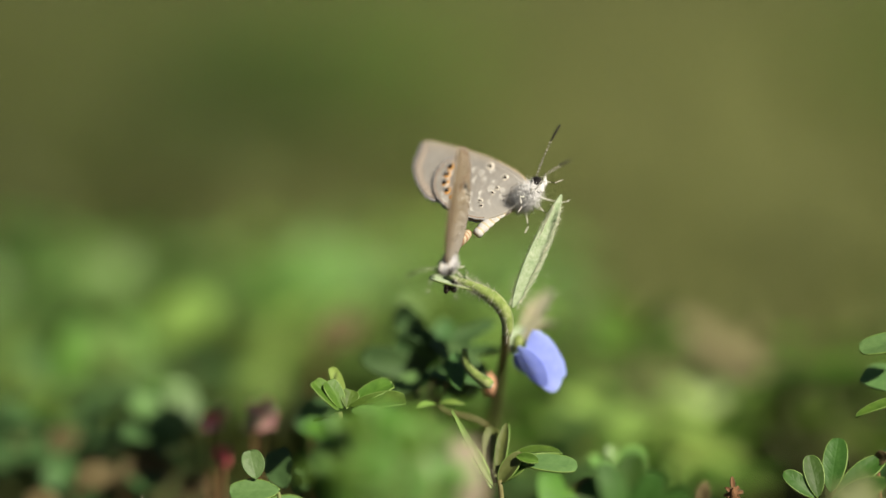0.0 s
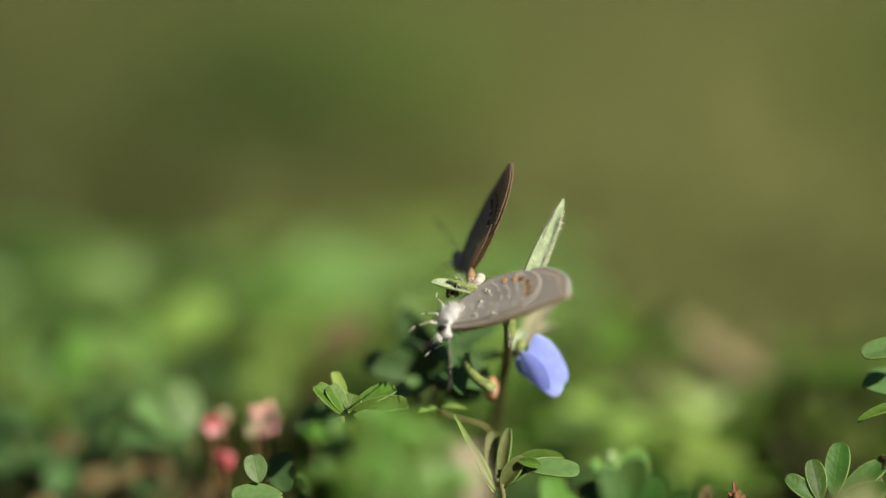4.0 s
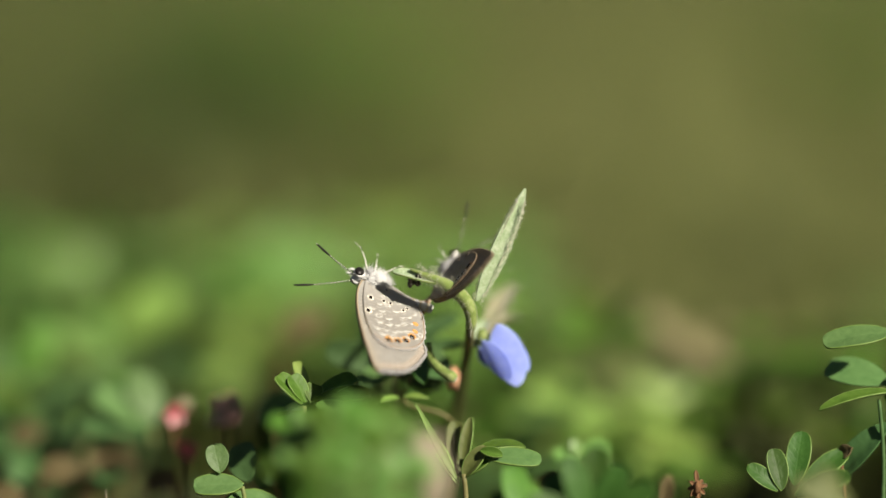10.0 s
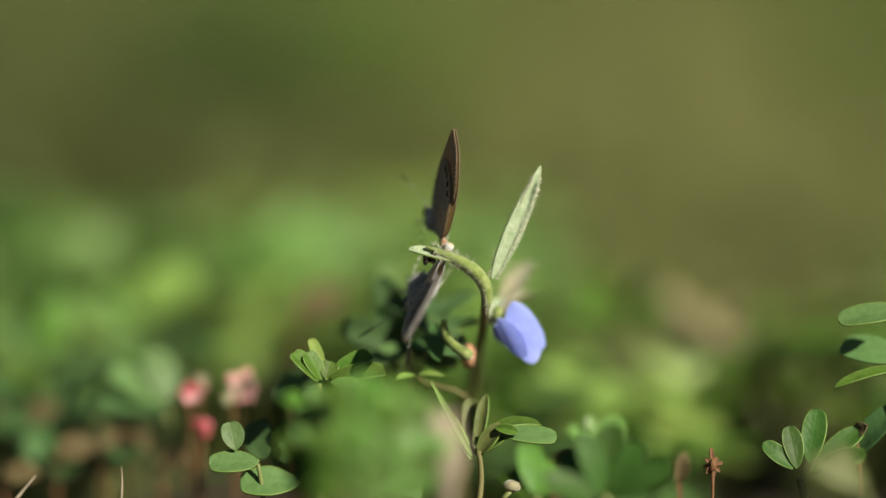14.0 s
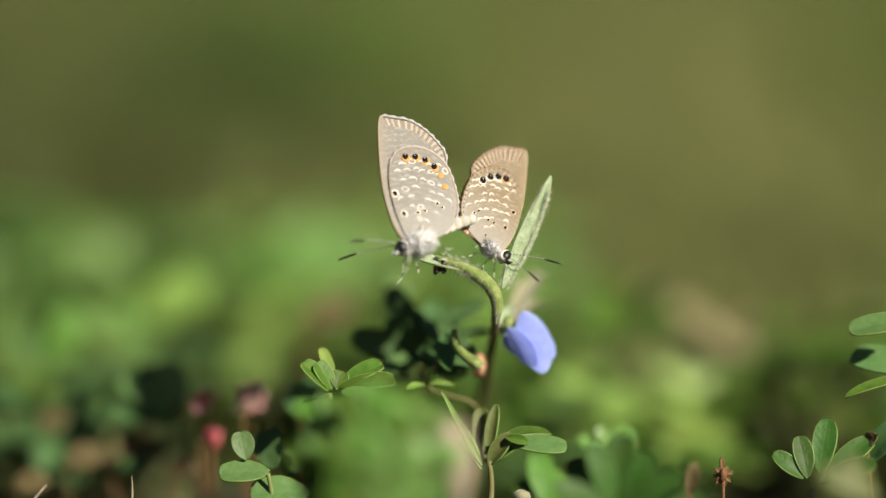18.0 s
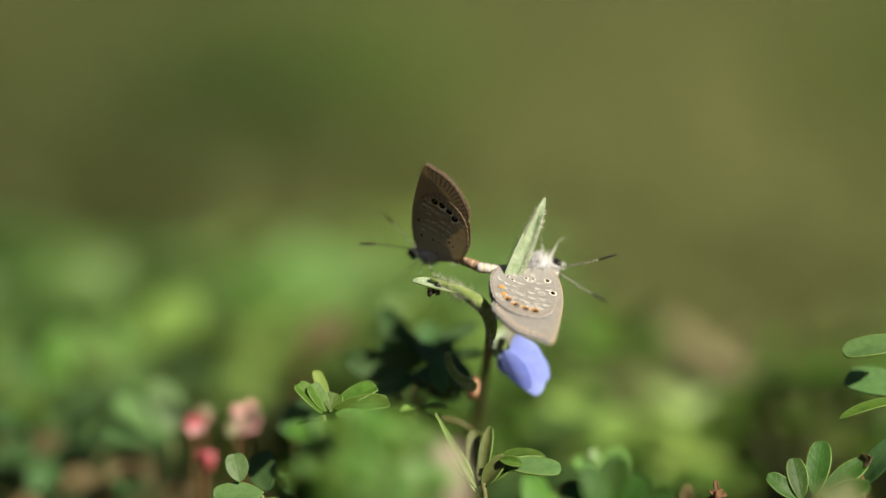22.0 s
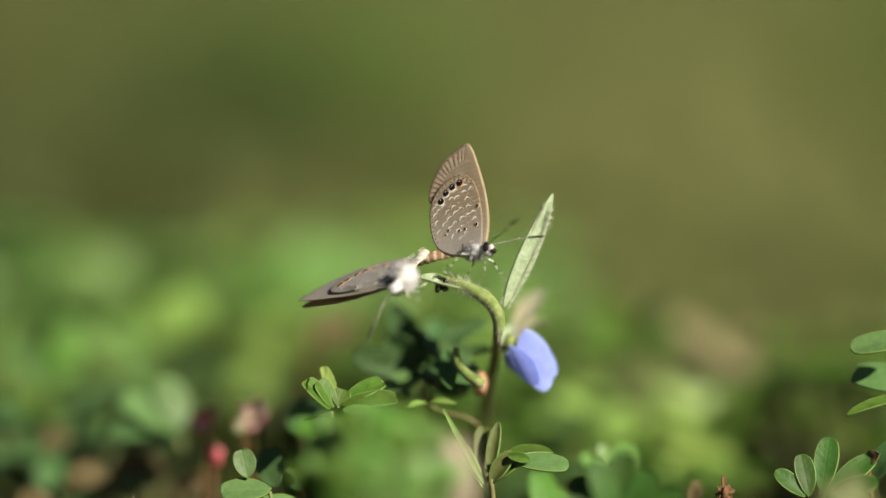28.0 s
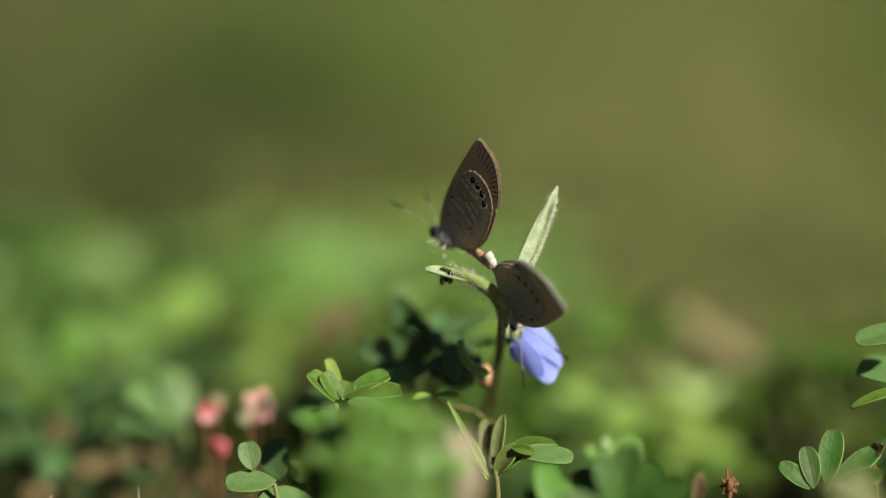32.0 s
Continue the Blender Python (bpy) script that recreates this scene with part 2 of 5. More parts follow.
FUR_GREY = material("grey_fur", ((0.30, 0.30, 0.32), (0.56, 0.55, 0.55)), 1500, 0.8, 0.4, 0.1, 4, 0.3)
FUR_PALE = material("pale_grey_fur", ((0.48, 0.47, 0.46), (0.66, 0.65, 0.63)), 1500, 0.8, 0.4, 0.2)
RING_RUST = material("rusty_segment", ((0.26, 0.14, 0.08), (0.36, 0.21, 0.13)), 1500, 0.7, 0.4)
RING_CREAM = material("cream_segment", ((0.40, 0.34, 0.23), (0.52, 0.45, 0.32)), 1500, 0.7, 0.4)
EYE_BLACK = material("compound_eye", ((0.006, 0.006, 0.006), (0.018, 0.014, 0.013)), 6000, 0.38, 0.4, spec=0.35)
BAND_BLACK = material("antenna_black", ((0.008, 0.007, 0.006), (0.02, 0.017, 0.014)), 2000, 0.5, 0.2)
BAND_WHITE = material("antenna_white", ((0.62, 0.61, 0.56), (0.78, 0.76, 0.70)), 2000, 0.6, 0.2)


# ---- mesh helpers
def part(name, bm, mats, parent=None, label="", smooth=True):
    """Links a bmesh (or a ready mesh) as one object under its thing or part."""
    if isinstance(bm, bmesh.types.BMesh):
        me = bpy.data.meshes.new(name)
        bm.to_mesh(me)
        bm.free()
        for m in (mats if isinstance(mats, (list, tuple)) else [mats]):
            me.materials.append(m)
        if smooth:
            me.polygons.foreach_set("use_smooth", [True] * len(me.polygons))
    else:
        me = bm
    ob = new(name, me)
    if parent is not None:
        ob.parent = parent
    if label:
        tagged(ob, label)
    return ob


def thing(name, place, label, category, group="", kind=""):
    ob = new(name)
    ob.location = place
    ob.empty_display_size = 0.002
    return tagged(ob, label, category, group, kind)


def tube(bm, points, radii, sides=8, mats=None):
    """A round, tapering shaft along the points; mats gives each stretch its material slot."""
    rings, last = [], Vector((0.31, 0.17, 0.93))
    for i, p in enumerate(points):
        d = (points[min(i + 1, len(points) - 1)] - points[max(i - 1, 0)]).normalized()
        u = d.cross(last)
        u = u.normalized() if u.length > 1e-6 else d.orthogonal().normalized()
        v = d.cross(u)
        rings.append([bm.verts.new(p + (u * math.cos(a) + v * math.sin(a)) * radii[i])
                      for a in (2 * math.pi * k / sides for k in range(sides))])
    for i in range(len(rings) - 1):
        for k in range(sides):
            f = bm.faces.new((rings[i][k], rings[i][(k + 1) % sides], rings[i + 1][(k + 1) % sides], rings[i + 1][k]))
            f.material_index = mats[i] if mats else 0
    for ring in (rings[0][::-1], rings[-1]):
        bm.faces.new(ring).material_index = (mats[0] if ring is not rings[-1] else mats[-1]) if mats else 0
    return bm


def bezier(a, b, c, d, n):
    """n + 1 points of a smooth curve from a to d."""
    return [a * (1 - t) ** 3 + b * 3 * t * (1 - t) ** 2 + c * 3 * t * t * (1 - t) + d * t ** 3 for t in (i / n for i in range(n + 1))]


def blob(bm, centre, size, turn=None, seg=12, rough=0.0, slot=0):
    r = bmesh.ops.create_uvsphere(bm, u_segments=seg, v_segments=max(6, seg * 2 // 3), radius=1)
    for v in r["verts"]:
        k = 1 + rough * noise.noise(v.co * 2.3 + Vector(centre) * 900)
        p = Vector((v.co.x * size[0] * k, v.co.y * size[1] * k, v.co.z * size[2] * k))
        v.co = (turn @ p if turn else p) + Vector(centre)
    for f in {f for v in r["verts"] for f in v.link_faces}:
        f.material_index = slot
    return bm


def leaf_bm(length, width, fold=0.25, curl=0.3, point=1.0, broad=0.5, n=10, thick=0.00012, wave=0.035, seed=0, notch=0.0):
    """A leaf blade from the origin along +y, face up (+z): folded at the midrib, curling down to its tip.
    point: how sharp the tip is; broad: where it is widest; a pale rim runs round its edge (slot 1)."""
    bm = bmesh.new()
    cols = (-1.0, -0.92, -0.5, 0.0, 0.5, 0.92, 1.0)
    rows = []
    for i in range(n + 1):
        s = 0.5 - 0.5 * math.cos(math.pi * i / n)
        a = s / broad * 0.5 if s < broad else 0.5 + (s - broad) / (1 - broad) * 0.5
        half = width / 2 * max(math.sin(math.pi * a) ** (0.62 if a < 0.5 else 0.55 * point), 0.015)
        ang = curl * s
        yc, zc = (math.sin(ang) / curl * length, (math.cos(ang) - 1) / curl * length) if abs(curl) > 1e-4 else (s * length, 0)
        row = []
        for c in cols:
            w = wave * width * noise.noise(Vector((c * 1.3, s * 3.1, seed * 7.7)))
            lift = abs(c) * half * fold + w
            back = notch * length * max(0.0, s - 0.75) * 4 * (1 - abs(c)) ** 2 if notch else 0
            row.append(bm.verts.new((c * half * math.cos(fold * 0.6), yc - back + math.sin(ang) * lift * 0.5, zc + lift * math.cos(ang))))
        rows.append(row)
    for i in range(n):
        for k in range(len(cols) - 1):
            f = bm.faces.new((rows[i][k], rows[i][k + 1], rows[i + 1][k + 1], rows[i + 1][k]))
            f.material_index = 1 if k in (0, len(cols) - 2) else 0
    if thick:
        bm.normal_update()
        bmesh.ops.solidify(bm, geom=bm.faces[:], thickness=thick)
    return bm


def aim(base, tip, facing):
    """The pose that sets a leaf's foot at base, its tip towards tip and its face towards facing."""
    y = (tip - base).normalized()
    x = y.cross(facing)
    x = x.normalized() if x.length > 1e-6 else y.orthogonal().normalized()
    z = x.cross(y)
    return Matrix(((x.x, y.x, z.x, base.x), (x.y, y.y, z.y, base.y), (x.z, y.z, z.z, base.z), (0, 0, 0, 1)))


def leaf(name, base, tip, facing, width, mats, parent, label="", **shape):
    """One leaf blade of a plant, from base to tip in the world."""
    shape.setdefault("seed", round((tip.x * 7 + tip.z * 13) * 1e4) % 97)
    ob = part(name, leaf_bm((tip - base).length, width / 1000, **shape), mats, parent, label)
    ob.matrix_basis = Matrix.Translation(-parent.matrix_basis.translation) @ aim(base, tip, facing)
    return ob


def shaft(name, points, radii, mat, parent, label="", sides=8):
    """A stem through the world points (radii in millimetres)."""
    o = parent.matrix_basis.translation
    return part(name, tube(bmesh.new(), [p - o for p in points], [r / 1000 for r in radii], sides), mat, parent, label)


def hairs(name, spots, mat, parent, length, lean, radius=0.00003, spread=0.5, label=""):
    """Fine hairs standing from the spots (point, outward) as one mesh."""
    rnd = random.Random(len(spots))
    bm = bmesh.new()
    o = parent.matrix_basis.translation
    for p, out in spots:
        d = (out + lean * rnd.uniform(0.2, 0.8) + Vector((rnd.uniform(-1, 1), rnd.uniform(-1, 1), rnd.uniform(-1, 1))) * spread).normalized()
        ln = length * rnd.uniform(0.45, 1.1)
        u = d.orthogonal().normalized() * radius
        v = d.cross(u).normalized() * radius
        a, b, c = (bm.verts.new(p - o + q) for q in (u, -u * 0.5 + v * 0.87, -u * 0.5 - v * 0.87))
        t = bm.verts.new(p - o + d * ln)
        for q in ((a, b, t), (b, c, t), (c, a, t)):
            bm.faces.new(q)
    return tagged(part(name, bm, mat, parent, label), kind="stuff")


# ---- the ground
def ground_material():
    m = material("meadow_soil", ((0.084, 0.082, 0.027), (0.144, 0.141, 0.046)), 60, 0.95, 0.6)
    n, l = m.node_tree.nodes, m.node_tree.links
    b = n["Principled BSDF"]
    co, big = n.new("ShaderNodeTexCoord"), n.new("ShaderNodeTexNoise")
    big.inputs["Scale"].default_value, big.inputs["Detail"].default_value = 5.0, 3
    l.new(co.outputs["Object"], big.inputs["Vector"])
    ramp = n.new("ShaderNodeValToRGB")
    e = ramp.color_ramp.elements
    e[0].position, e[0].color = 0.36, (0.036, 0.043, 0.010, 1)
    e[1].position, e[1].color = 0.66, (0.205, 0.212, 0.070, 1)
    e.new(0.5).color = (0.084, 0.086, 0.020, 1)
    # one long patch of drier soil
    away, flat, far, dry, sum_ = (n.new(k) for k in ("ShaderNodeVectorMath", "ShaderNodeVectorMath", "ShaderNodeVectorMath", "ShaderNodeMapRange", "ShaderNodeMath"))
    away.operation, flat.operation, far.operation = "SUBTRACT", "MULTIPLY", "LENGTH"
    away.inputs[1].default_value, flat.inputs[1].default_value = (0.14, 0.95, 0.0), (1.0, 0.3, 0.0)
    dry.interpolation_type = "SMOOTHSTEP"
    dry.inputs[1].default_value, dry.inputs[2].default_value = 0.04, 0.25
    dry.inputs[3].default_value, dry.inputs[4].default_value = 0.32, -0.28
    sum_.operation = "ADD"
    l.new(co.outputs["Object"], away.inputs[0])
    l.new(away.outputs[0], flat.inputs[0])
    l.new(flat.outputs[0], far.inputs[0])
    l.new(far.outputs["Value"], dry.inputs[0])
    l.new(dry.outputs[0], sum_.inputs[0])
    l.new(big.outputs[0], sum_.inputs[1])
    l.new(sum_.outputs[0], ramp.inputs[0])
    mix = n.new("ShaderNodeMix")
    mix.data_type = "RGBA"
    mix.inputs["Factor"].default_value = 0.65
    l.new(b.inputs["Base Color"].links[0].from_socket, mix.inputs["A"])
    l.new(ramp.outputs[0], mix.inputs["B"])
    # clover's shade put into the soil colour, running out unevenly into the dry soil
    axes, reach, clover_shade = n.new("ShaderNodeSeparateXYZ"), n.new("ShaderNodeMapRange"), n.new("ShaderNodeMix")
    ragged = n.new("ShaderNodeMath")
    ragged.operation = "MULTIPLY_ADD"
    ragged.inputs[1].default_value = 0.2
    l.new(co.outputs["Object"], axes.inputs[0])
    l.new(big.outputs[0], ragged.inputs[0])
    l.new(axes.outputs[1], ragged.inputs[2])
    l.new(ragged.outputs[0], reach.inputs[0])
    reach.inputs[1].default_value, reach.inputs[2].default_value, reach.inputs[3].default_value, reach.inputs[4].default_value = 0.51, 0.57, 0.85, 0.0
    clover_shade.data_type = "RGBA"
    l.new(reach.outputs[0], clover_shade.inputs["Factor"])
    l.new(mix.outputs["Result"], clover_shade.inputs["A"])
    clover_shade.inputs["B"].default_value = (0.030, 0.021, 0.012, 1)
    l.new(clover_shade.outputs["Result"], b.inputs["Base Color"])
    return m


def ground():
    bm = bmesh.new()
    xs = [-400, -40, -6, -2] + [-1 + 0.05 * i for i in range(41)] + [2, 6, 40, 400]
    ys = [-400, -40, -6, -1] + [-0.3 + 0.05 * i for i in range(48)] + [3, 5, 10, 40, 800]
    grid = [[bm.verts.new((x, y, -0.002 + 0.005 * noise.noise(Vector((x * 9, y * 9, 0))) if abs(x) < 1.5 and -0.5 < y < 2.2 else -0.002)) for x in xs] for y in ys]
    for a, b in zip(grid, grid[1:]):
        for i in range(len(xs) - 1):
            bm.faces.new((a[i], a[i + 1], b[i + 1], b[i]))
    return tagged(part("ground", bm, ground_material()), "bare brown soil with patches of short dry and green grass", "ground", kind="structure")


ground()


# ---- the perch: a small hairy herb with one blue flower
def herb():
    foot = at(3.02, -26.47, 30)
    herb = thing("flowering_herb", foot, "hairy green herb with one closed blue flower and bent leaf", "plant")
    shaft("stem", bezier(foot, at(2.53, -17.47, 30), at(5.10, -11.65, 16), at(5.01, -6.22, 0.6), 14), [0.48 - 0.008 * i for i in range(15)], STEM_RED, herb)
    # the bent leaf on which the insects sit
    pts = bezier(at(5.05, -6.89, 0.5), at(5.54, -4.20, 0), at(3.47, -3.34, -1.0), at(0.27, -2.09, -0.6), 16)
    bm = bmesh.new()
    rows = []
    for i, p in enumerate(pts):
        s = i / 16
        d = (pts[min(i + 1, 16)] - pts[max(i - 1, 0)]).normalized()
        side = AWAY.cross(d).normalized()
        half = 0.00044 * (1 + 0.10 * noise.noise(p * 1500)) * (0.55 + 0.75 * math.sin(math.pi * min(1, s * 0.95 + 0.12))) * (1 if s < 0.85 else 1 - (s - 0.85) * 3.5)
        rows.append([bm.verts.new(p - foot + side * half * math.cos(a) + AWAY * half * 1.25 * math.sin(a) * (1 if math.sin(a) < 0.3 else 0.7))
                     for a in (2 * math.pi * k / 12 for k in range(12))])
    for a, b in zip(rows, rows[1:]):
        for k in range(12):
            bm.faces.new((a[k], a[(k + 1) % 12], b[(k + 1) % 12], b[k]))
    bm.faces.new(rows[0][::-1]), bm.faces.new(rows[-1])
    part("bent_leaf", bm, LEAF_BEND, herb, "bent green leaf with fine white hairs")
    rnd = random.Random(4)
    spots = []
    for _ in range(900):
        i = rnd.randrange(1, 16)
        a = rnd.uniform(0, 6.28)
        out = (UP * math.cos(a) - AWAY * math.sin(a) * 1.0).normalized()
        spots.append((pts[i].lerp(pts[i - 1], rnd.random()) + out * 0.0004, out))
    hairs("leaf_hair", spots, HAIR, herb, 0.0008, way(-0.3, -0.5), 0.00002)
    leaf("leaf_tip", at(2.69, -3.18, -0.8), at(-1.06, -2.02, -0.6), way(0.1, 1, -0.7), 1.3, [LEAF_FELT, LEAF_BEND], herb, "pale felted tip of the bent leaf", fold=0.4, curl=0.15, wave=0.08, point=0.8)
    # the upright felted leaf
    base, tip = at(5.56, -4.66, 1.5), at(9.54, 4.25, 1.0)
    leaf("upright_leaf", base, tip, way(0.35, 0.15, -1), 1.5, [LEAF_FELT, LEAF_FELT], herb, "upright pale felted leaf with a sharp tip", fold=0.35, curl=0.10, broad=0.42, point=1.15, n=18, wave=0.02)
    spots = []
    for _ in range(800):
        s = rnd.random() * 0.9
        e = rnd.choice((-1, 1)) * rnd.uniform(0.6, 1.0)
        half = 0.00062 * math.sin(math.pi * (0.12 + 0.86 * s)) ** 0.7
        d = (tip - base).normalized()
        side = d.cross(AWAY).normalized()
        spots.append((base.lerp(tip, s) + side * e * half - AWAY * 0.0003 * (1 - abs(e)), side * e))
    hairs("leaf_hair", spots, HAIR, herb, 0.00048, way(0.1, 1.5), 0.000018, 0.8)
    # calyx and bracts
    for b, t, w, z in ((at(6.25, -7.76, 9), at(8.84, -2.36, 17), 1.7, 1), (at(6.34, -7.30, 9), at(8.20, -3.59, 18), 1.6, 2), (at(6.59, -7.10, 10), at(9.33, -5.14, 18), 1.4, 3), (at(5.47, -8.38, 6), at(6.43, -5.93, 9), 1.6, 4)):
        leaf("bract", b, t, way(-0.3, 0.4, -1), w, [BUD if z != 4 else LEAF_FELT, BUD], herb, fold=0.6, curl=0.25, wave=0.1, seed=z)
    spots = [(at(6.60, -5.38, 9) + Vector((rnd.gauss(0, 0.0009), rnd.gauss(0, 0.0006), rnd.gauss(0, 0.0019))), way(0.5, 0.4, -0.2)) for _ in range(50)]
    hairs("bract_hair", spots, HAIR, herb, 0.0014, way(0.4, 0.3), 0.00002, 0.9)
    # the drooping blue flower: overlapping petals round a neck
    flower = part("blue_flower", blob(bmesh.new(), (0, 0, 0), (0.0005, 0.0005, 0.0007), None, 10), LEAF_BEND, herb, "closed drooping sky-blue flower")
    neck = at(6.04, -7.52, 5.6)
    flower.location = neck - foot
    for b, t, w, fc, z in ((at(7.25, -6.50, 4.8), at(9.05, -11.45, 5), 2.8, way(0.0, 0.4, -1), 1), (at(6.06, -7.85, 4.6), at(8.14, -11.05, 4.4), 1.9, way(-0.5, -0.1, -0.9), 2),
                           (at(8.10, -7.60, 5.2), at(9.90, -10.25, 6), 1.6, way(0.35, 0.35, -1), 3), (at(5.75, -8.40, 5.6), at(7.25, -10.25, 6.4), 1.7, way(-0.5, -0.2, -0.9), 4), (at(7.50, -7.35, 6.4), at(9.20, -10.90, 7.2), 2.5, way(0.1, 0.2, -1), 5)):
        p = part("petal", leaf_bm((t - b).length, w / 1000, -0.18, 0.12, 0.9, 0.48, 12, 0.0001, 0.05, z), PETAL_BLUE, flower)
        p.matrix_basis = Matrix.Translation(-neck) @ aim(b, t, fc)
    # withered pieces and small leaves along the stem
    shaft("withered_leaf", bezier(at(1.72, -8.00, 4), at(1.62, -9.65, 3.5), at(2.75, -10.23, 3), at(3.87, -10.84, 2.5), 10), [0.25, 0.3, 0.34, 0.36, 0.36, 0.38, 0.4, 0.42, 0.45, 0.5, 0.35], LEAF_BEND, herb, "curled yellowing leaf")
    part("withered_bud", blob(bmesh.new(), at(3.71, -10.95, 7) - foot, (0.00062, 0.0005, 0.00085), None, 10, 0.9), ORANGE, herb, "orange withered bud")
    leaf("leaf", at(1.40, -11.25, 4), at(0.73, -8.04, 6), way(-0.5, 0.3, -1), 1.7, [LEAF_DARK, LEAF], herb, fold=0.4, curl=0.3)
    leaf("leaf", at(-0.63, -12.42, 5), at(-1.98, -12.21, 3), way(0, 1, -0.5), 0.9, [LEAF_LIME, LEAF_EDGE], herb, fold=0.3, curl=0.5)
    leaf("leaf", at(-0.41, -12.42, 5), at(1.63, -11.88, 4), way(0, 1, -0.5), 0.9, [LEAF_LIME, LEAF_EDGE], herb, fold=0.3, curl=0.5)
    shaft("twig", bezier(at(-0.41, -12.66, 8), at(-0.27, -11.84, 8), at(0.73, -10.00, 7.5), at(0.87, -9.07, 7), 6), [0.13] * 7, STEM_RED, herb)
    shaft("twig", bezier(at(-0.41, -12.66, 8), at(0.05, -13.67, 8), at(3.01, -13.17, 7), at(3.75, -14.58, 8), 6), [0.14] * 7, STEM_RED, herb)
    for b, t, w, fc in ((at(3.74, -11.35, 7), at(-0.64, -6.39, 10), 3.0, way(0.3, 0.8, -0.6)), (at(3.00, -10.86, 6), at(-1.10, -9.10, 8), 3.2, way(0, 0.9, -0.5))):
        leaf("leaf", b, t, fc, w, [LEAF_DARK, LEAF_DARK], herb, fold=0.25, curl=0.35, wave=0.05)
    # a black crumb hangs under the bent leaf
    speck = thing("black_crumb", at(0.53, -2.85, -0.8), "tiny black dried crumb stuck under the bent leaf", "debris")
    for _ in range(6):
        bm = bmesh.new()
        blob(bm, (rnd.uniform(-4e-4, 4e-4), rnd.uniform(-2e-4, 2e-4), rnd.uniform(-4.5e-4, 3e-4)), (2.3e-4, 2e-4, 2.5e-4), None, 8, 0.6)
        part("crumb", bm, SOOT, speck)
    for _ in range(4):
        bm = bmesh.new()
        tube(bm, [Vector((0, 0, 0)), Vector((rnd.uniform(-7e-4, 7e-4), 0, rnd.uniform(-3e-4, 6e-4)))], [5e-5, 2e-5], 4)
        part("splinter", bm, SOOT, speck)


herb()


# ---- small plants round the perch, near the plane of focus
def sprig(name, foot, joint, leaves, label, category="plant", mats=(LEAF, LEAF_EDGE), stem=STEM, thick=0.4):
    """A plant whose leaves spring from the joint of one short stalk."""
    p = thing(name, foot, label, category)
    mid = foot.lerp(joint, 0.5) + Vector((0.0007, 0.0004, 0))
    shaft("stalk", bezier(foot, mid, mid.lerp(joint, 0.5), joint, 8), [thick * (1.1 - 0.04 * i) for i in range(9)], stem, p)
    for b, t, w, fc, mt, sh in leaves:
        leaf("leaf", b if b else joint, t, fc, w, list(mt or mats), p, **sh)
    return p


FOLD, OPEN, ROUND = dict(fold=0.55, curl=0.35, point=0.8, broad=0.58), dict(fold=0.25, curl=0.4, point=0.6, broad=0.6), dict(fold=0.15, curl=0.3, point=0.45, broad=0.55)
BLUNT = dict(fold=0.28, curl=0.3, point=0.35, broad=0.62)
sprig("clover_sprig", at(-8.61, -26.24, 2), at(-8.25, -12.92, 0), [
    (at(-8.24, -12.68, -0.3), at(-9.96, -10.26, -0.8), 1.9, way(0.75, 0.5, -0.7), (LEAF, LEAF_EDGE), BLUNT),
    (at(-7.98, -12.60, 0), at(-8.95, -10.36, -0.4), 1.7, way(0.7, 0.3, -0.9), (LEAF, LEAF_EDGE), BLUNT),
    (at(-7.79, -12.30, 1.6), at(-8.80, -9.28, 2.6), 1.0, way(0.3, 0.2, -1), (LEAF_LIME, LEAF_LIME), dict(fold=0.3, curl=0.2, point=0.4, broad=0.6)),
    (at(-7.67, -12.51, 0), at(-7.18, -11.10, 0.5), 1.5, way(0.2, 0.4, -1), (LEAF, LEAF_EDGE), BLUNT),
    (at(-7.32, -12.36, 0.6), at(-4.20, -10.27, 1), 1.9, way(0.1, 0.9, -0.6), (LEAF, LEAF_EDGE), BLUNT),
    (at(-7.30, -12.42, -0.2), at(-3.02, -11.42, -0.5), 2.0, way(0.0, 0.85, -0.6), (LEAF, LEAF_EDGE), BLUNT),
    (at(-7.19, -12.63, -1.5), at(-4.59, -12.84, -3), 1.9, way(0, 0.9, -0.6), (LEAF_SUN, LEAF), ROUND),
    (at(-8.28, -13.15, -2), at(-10.17, -12.99, 3), 1.5, way(0, 0.9, -0.6), (LEAF_BLUE, LEAF), ROUND)],
    "bright green clover sprig with folded blunt leaflets")
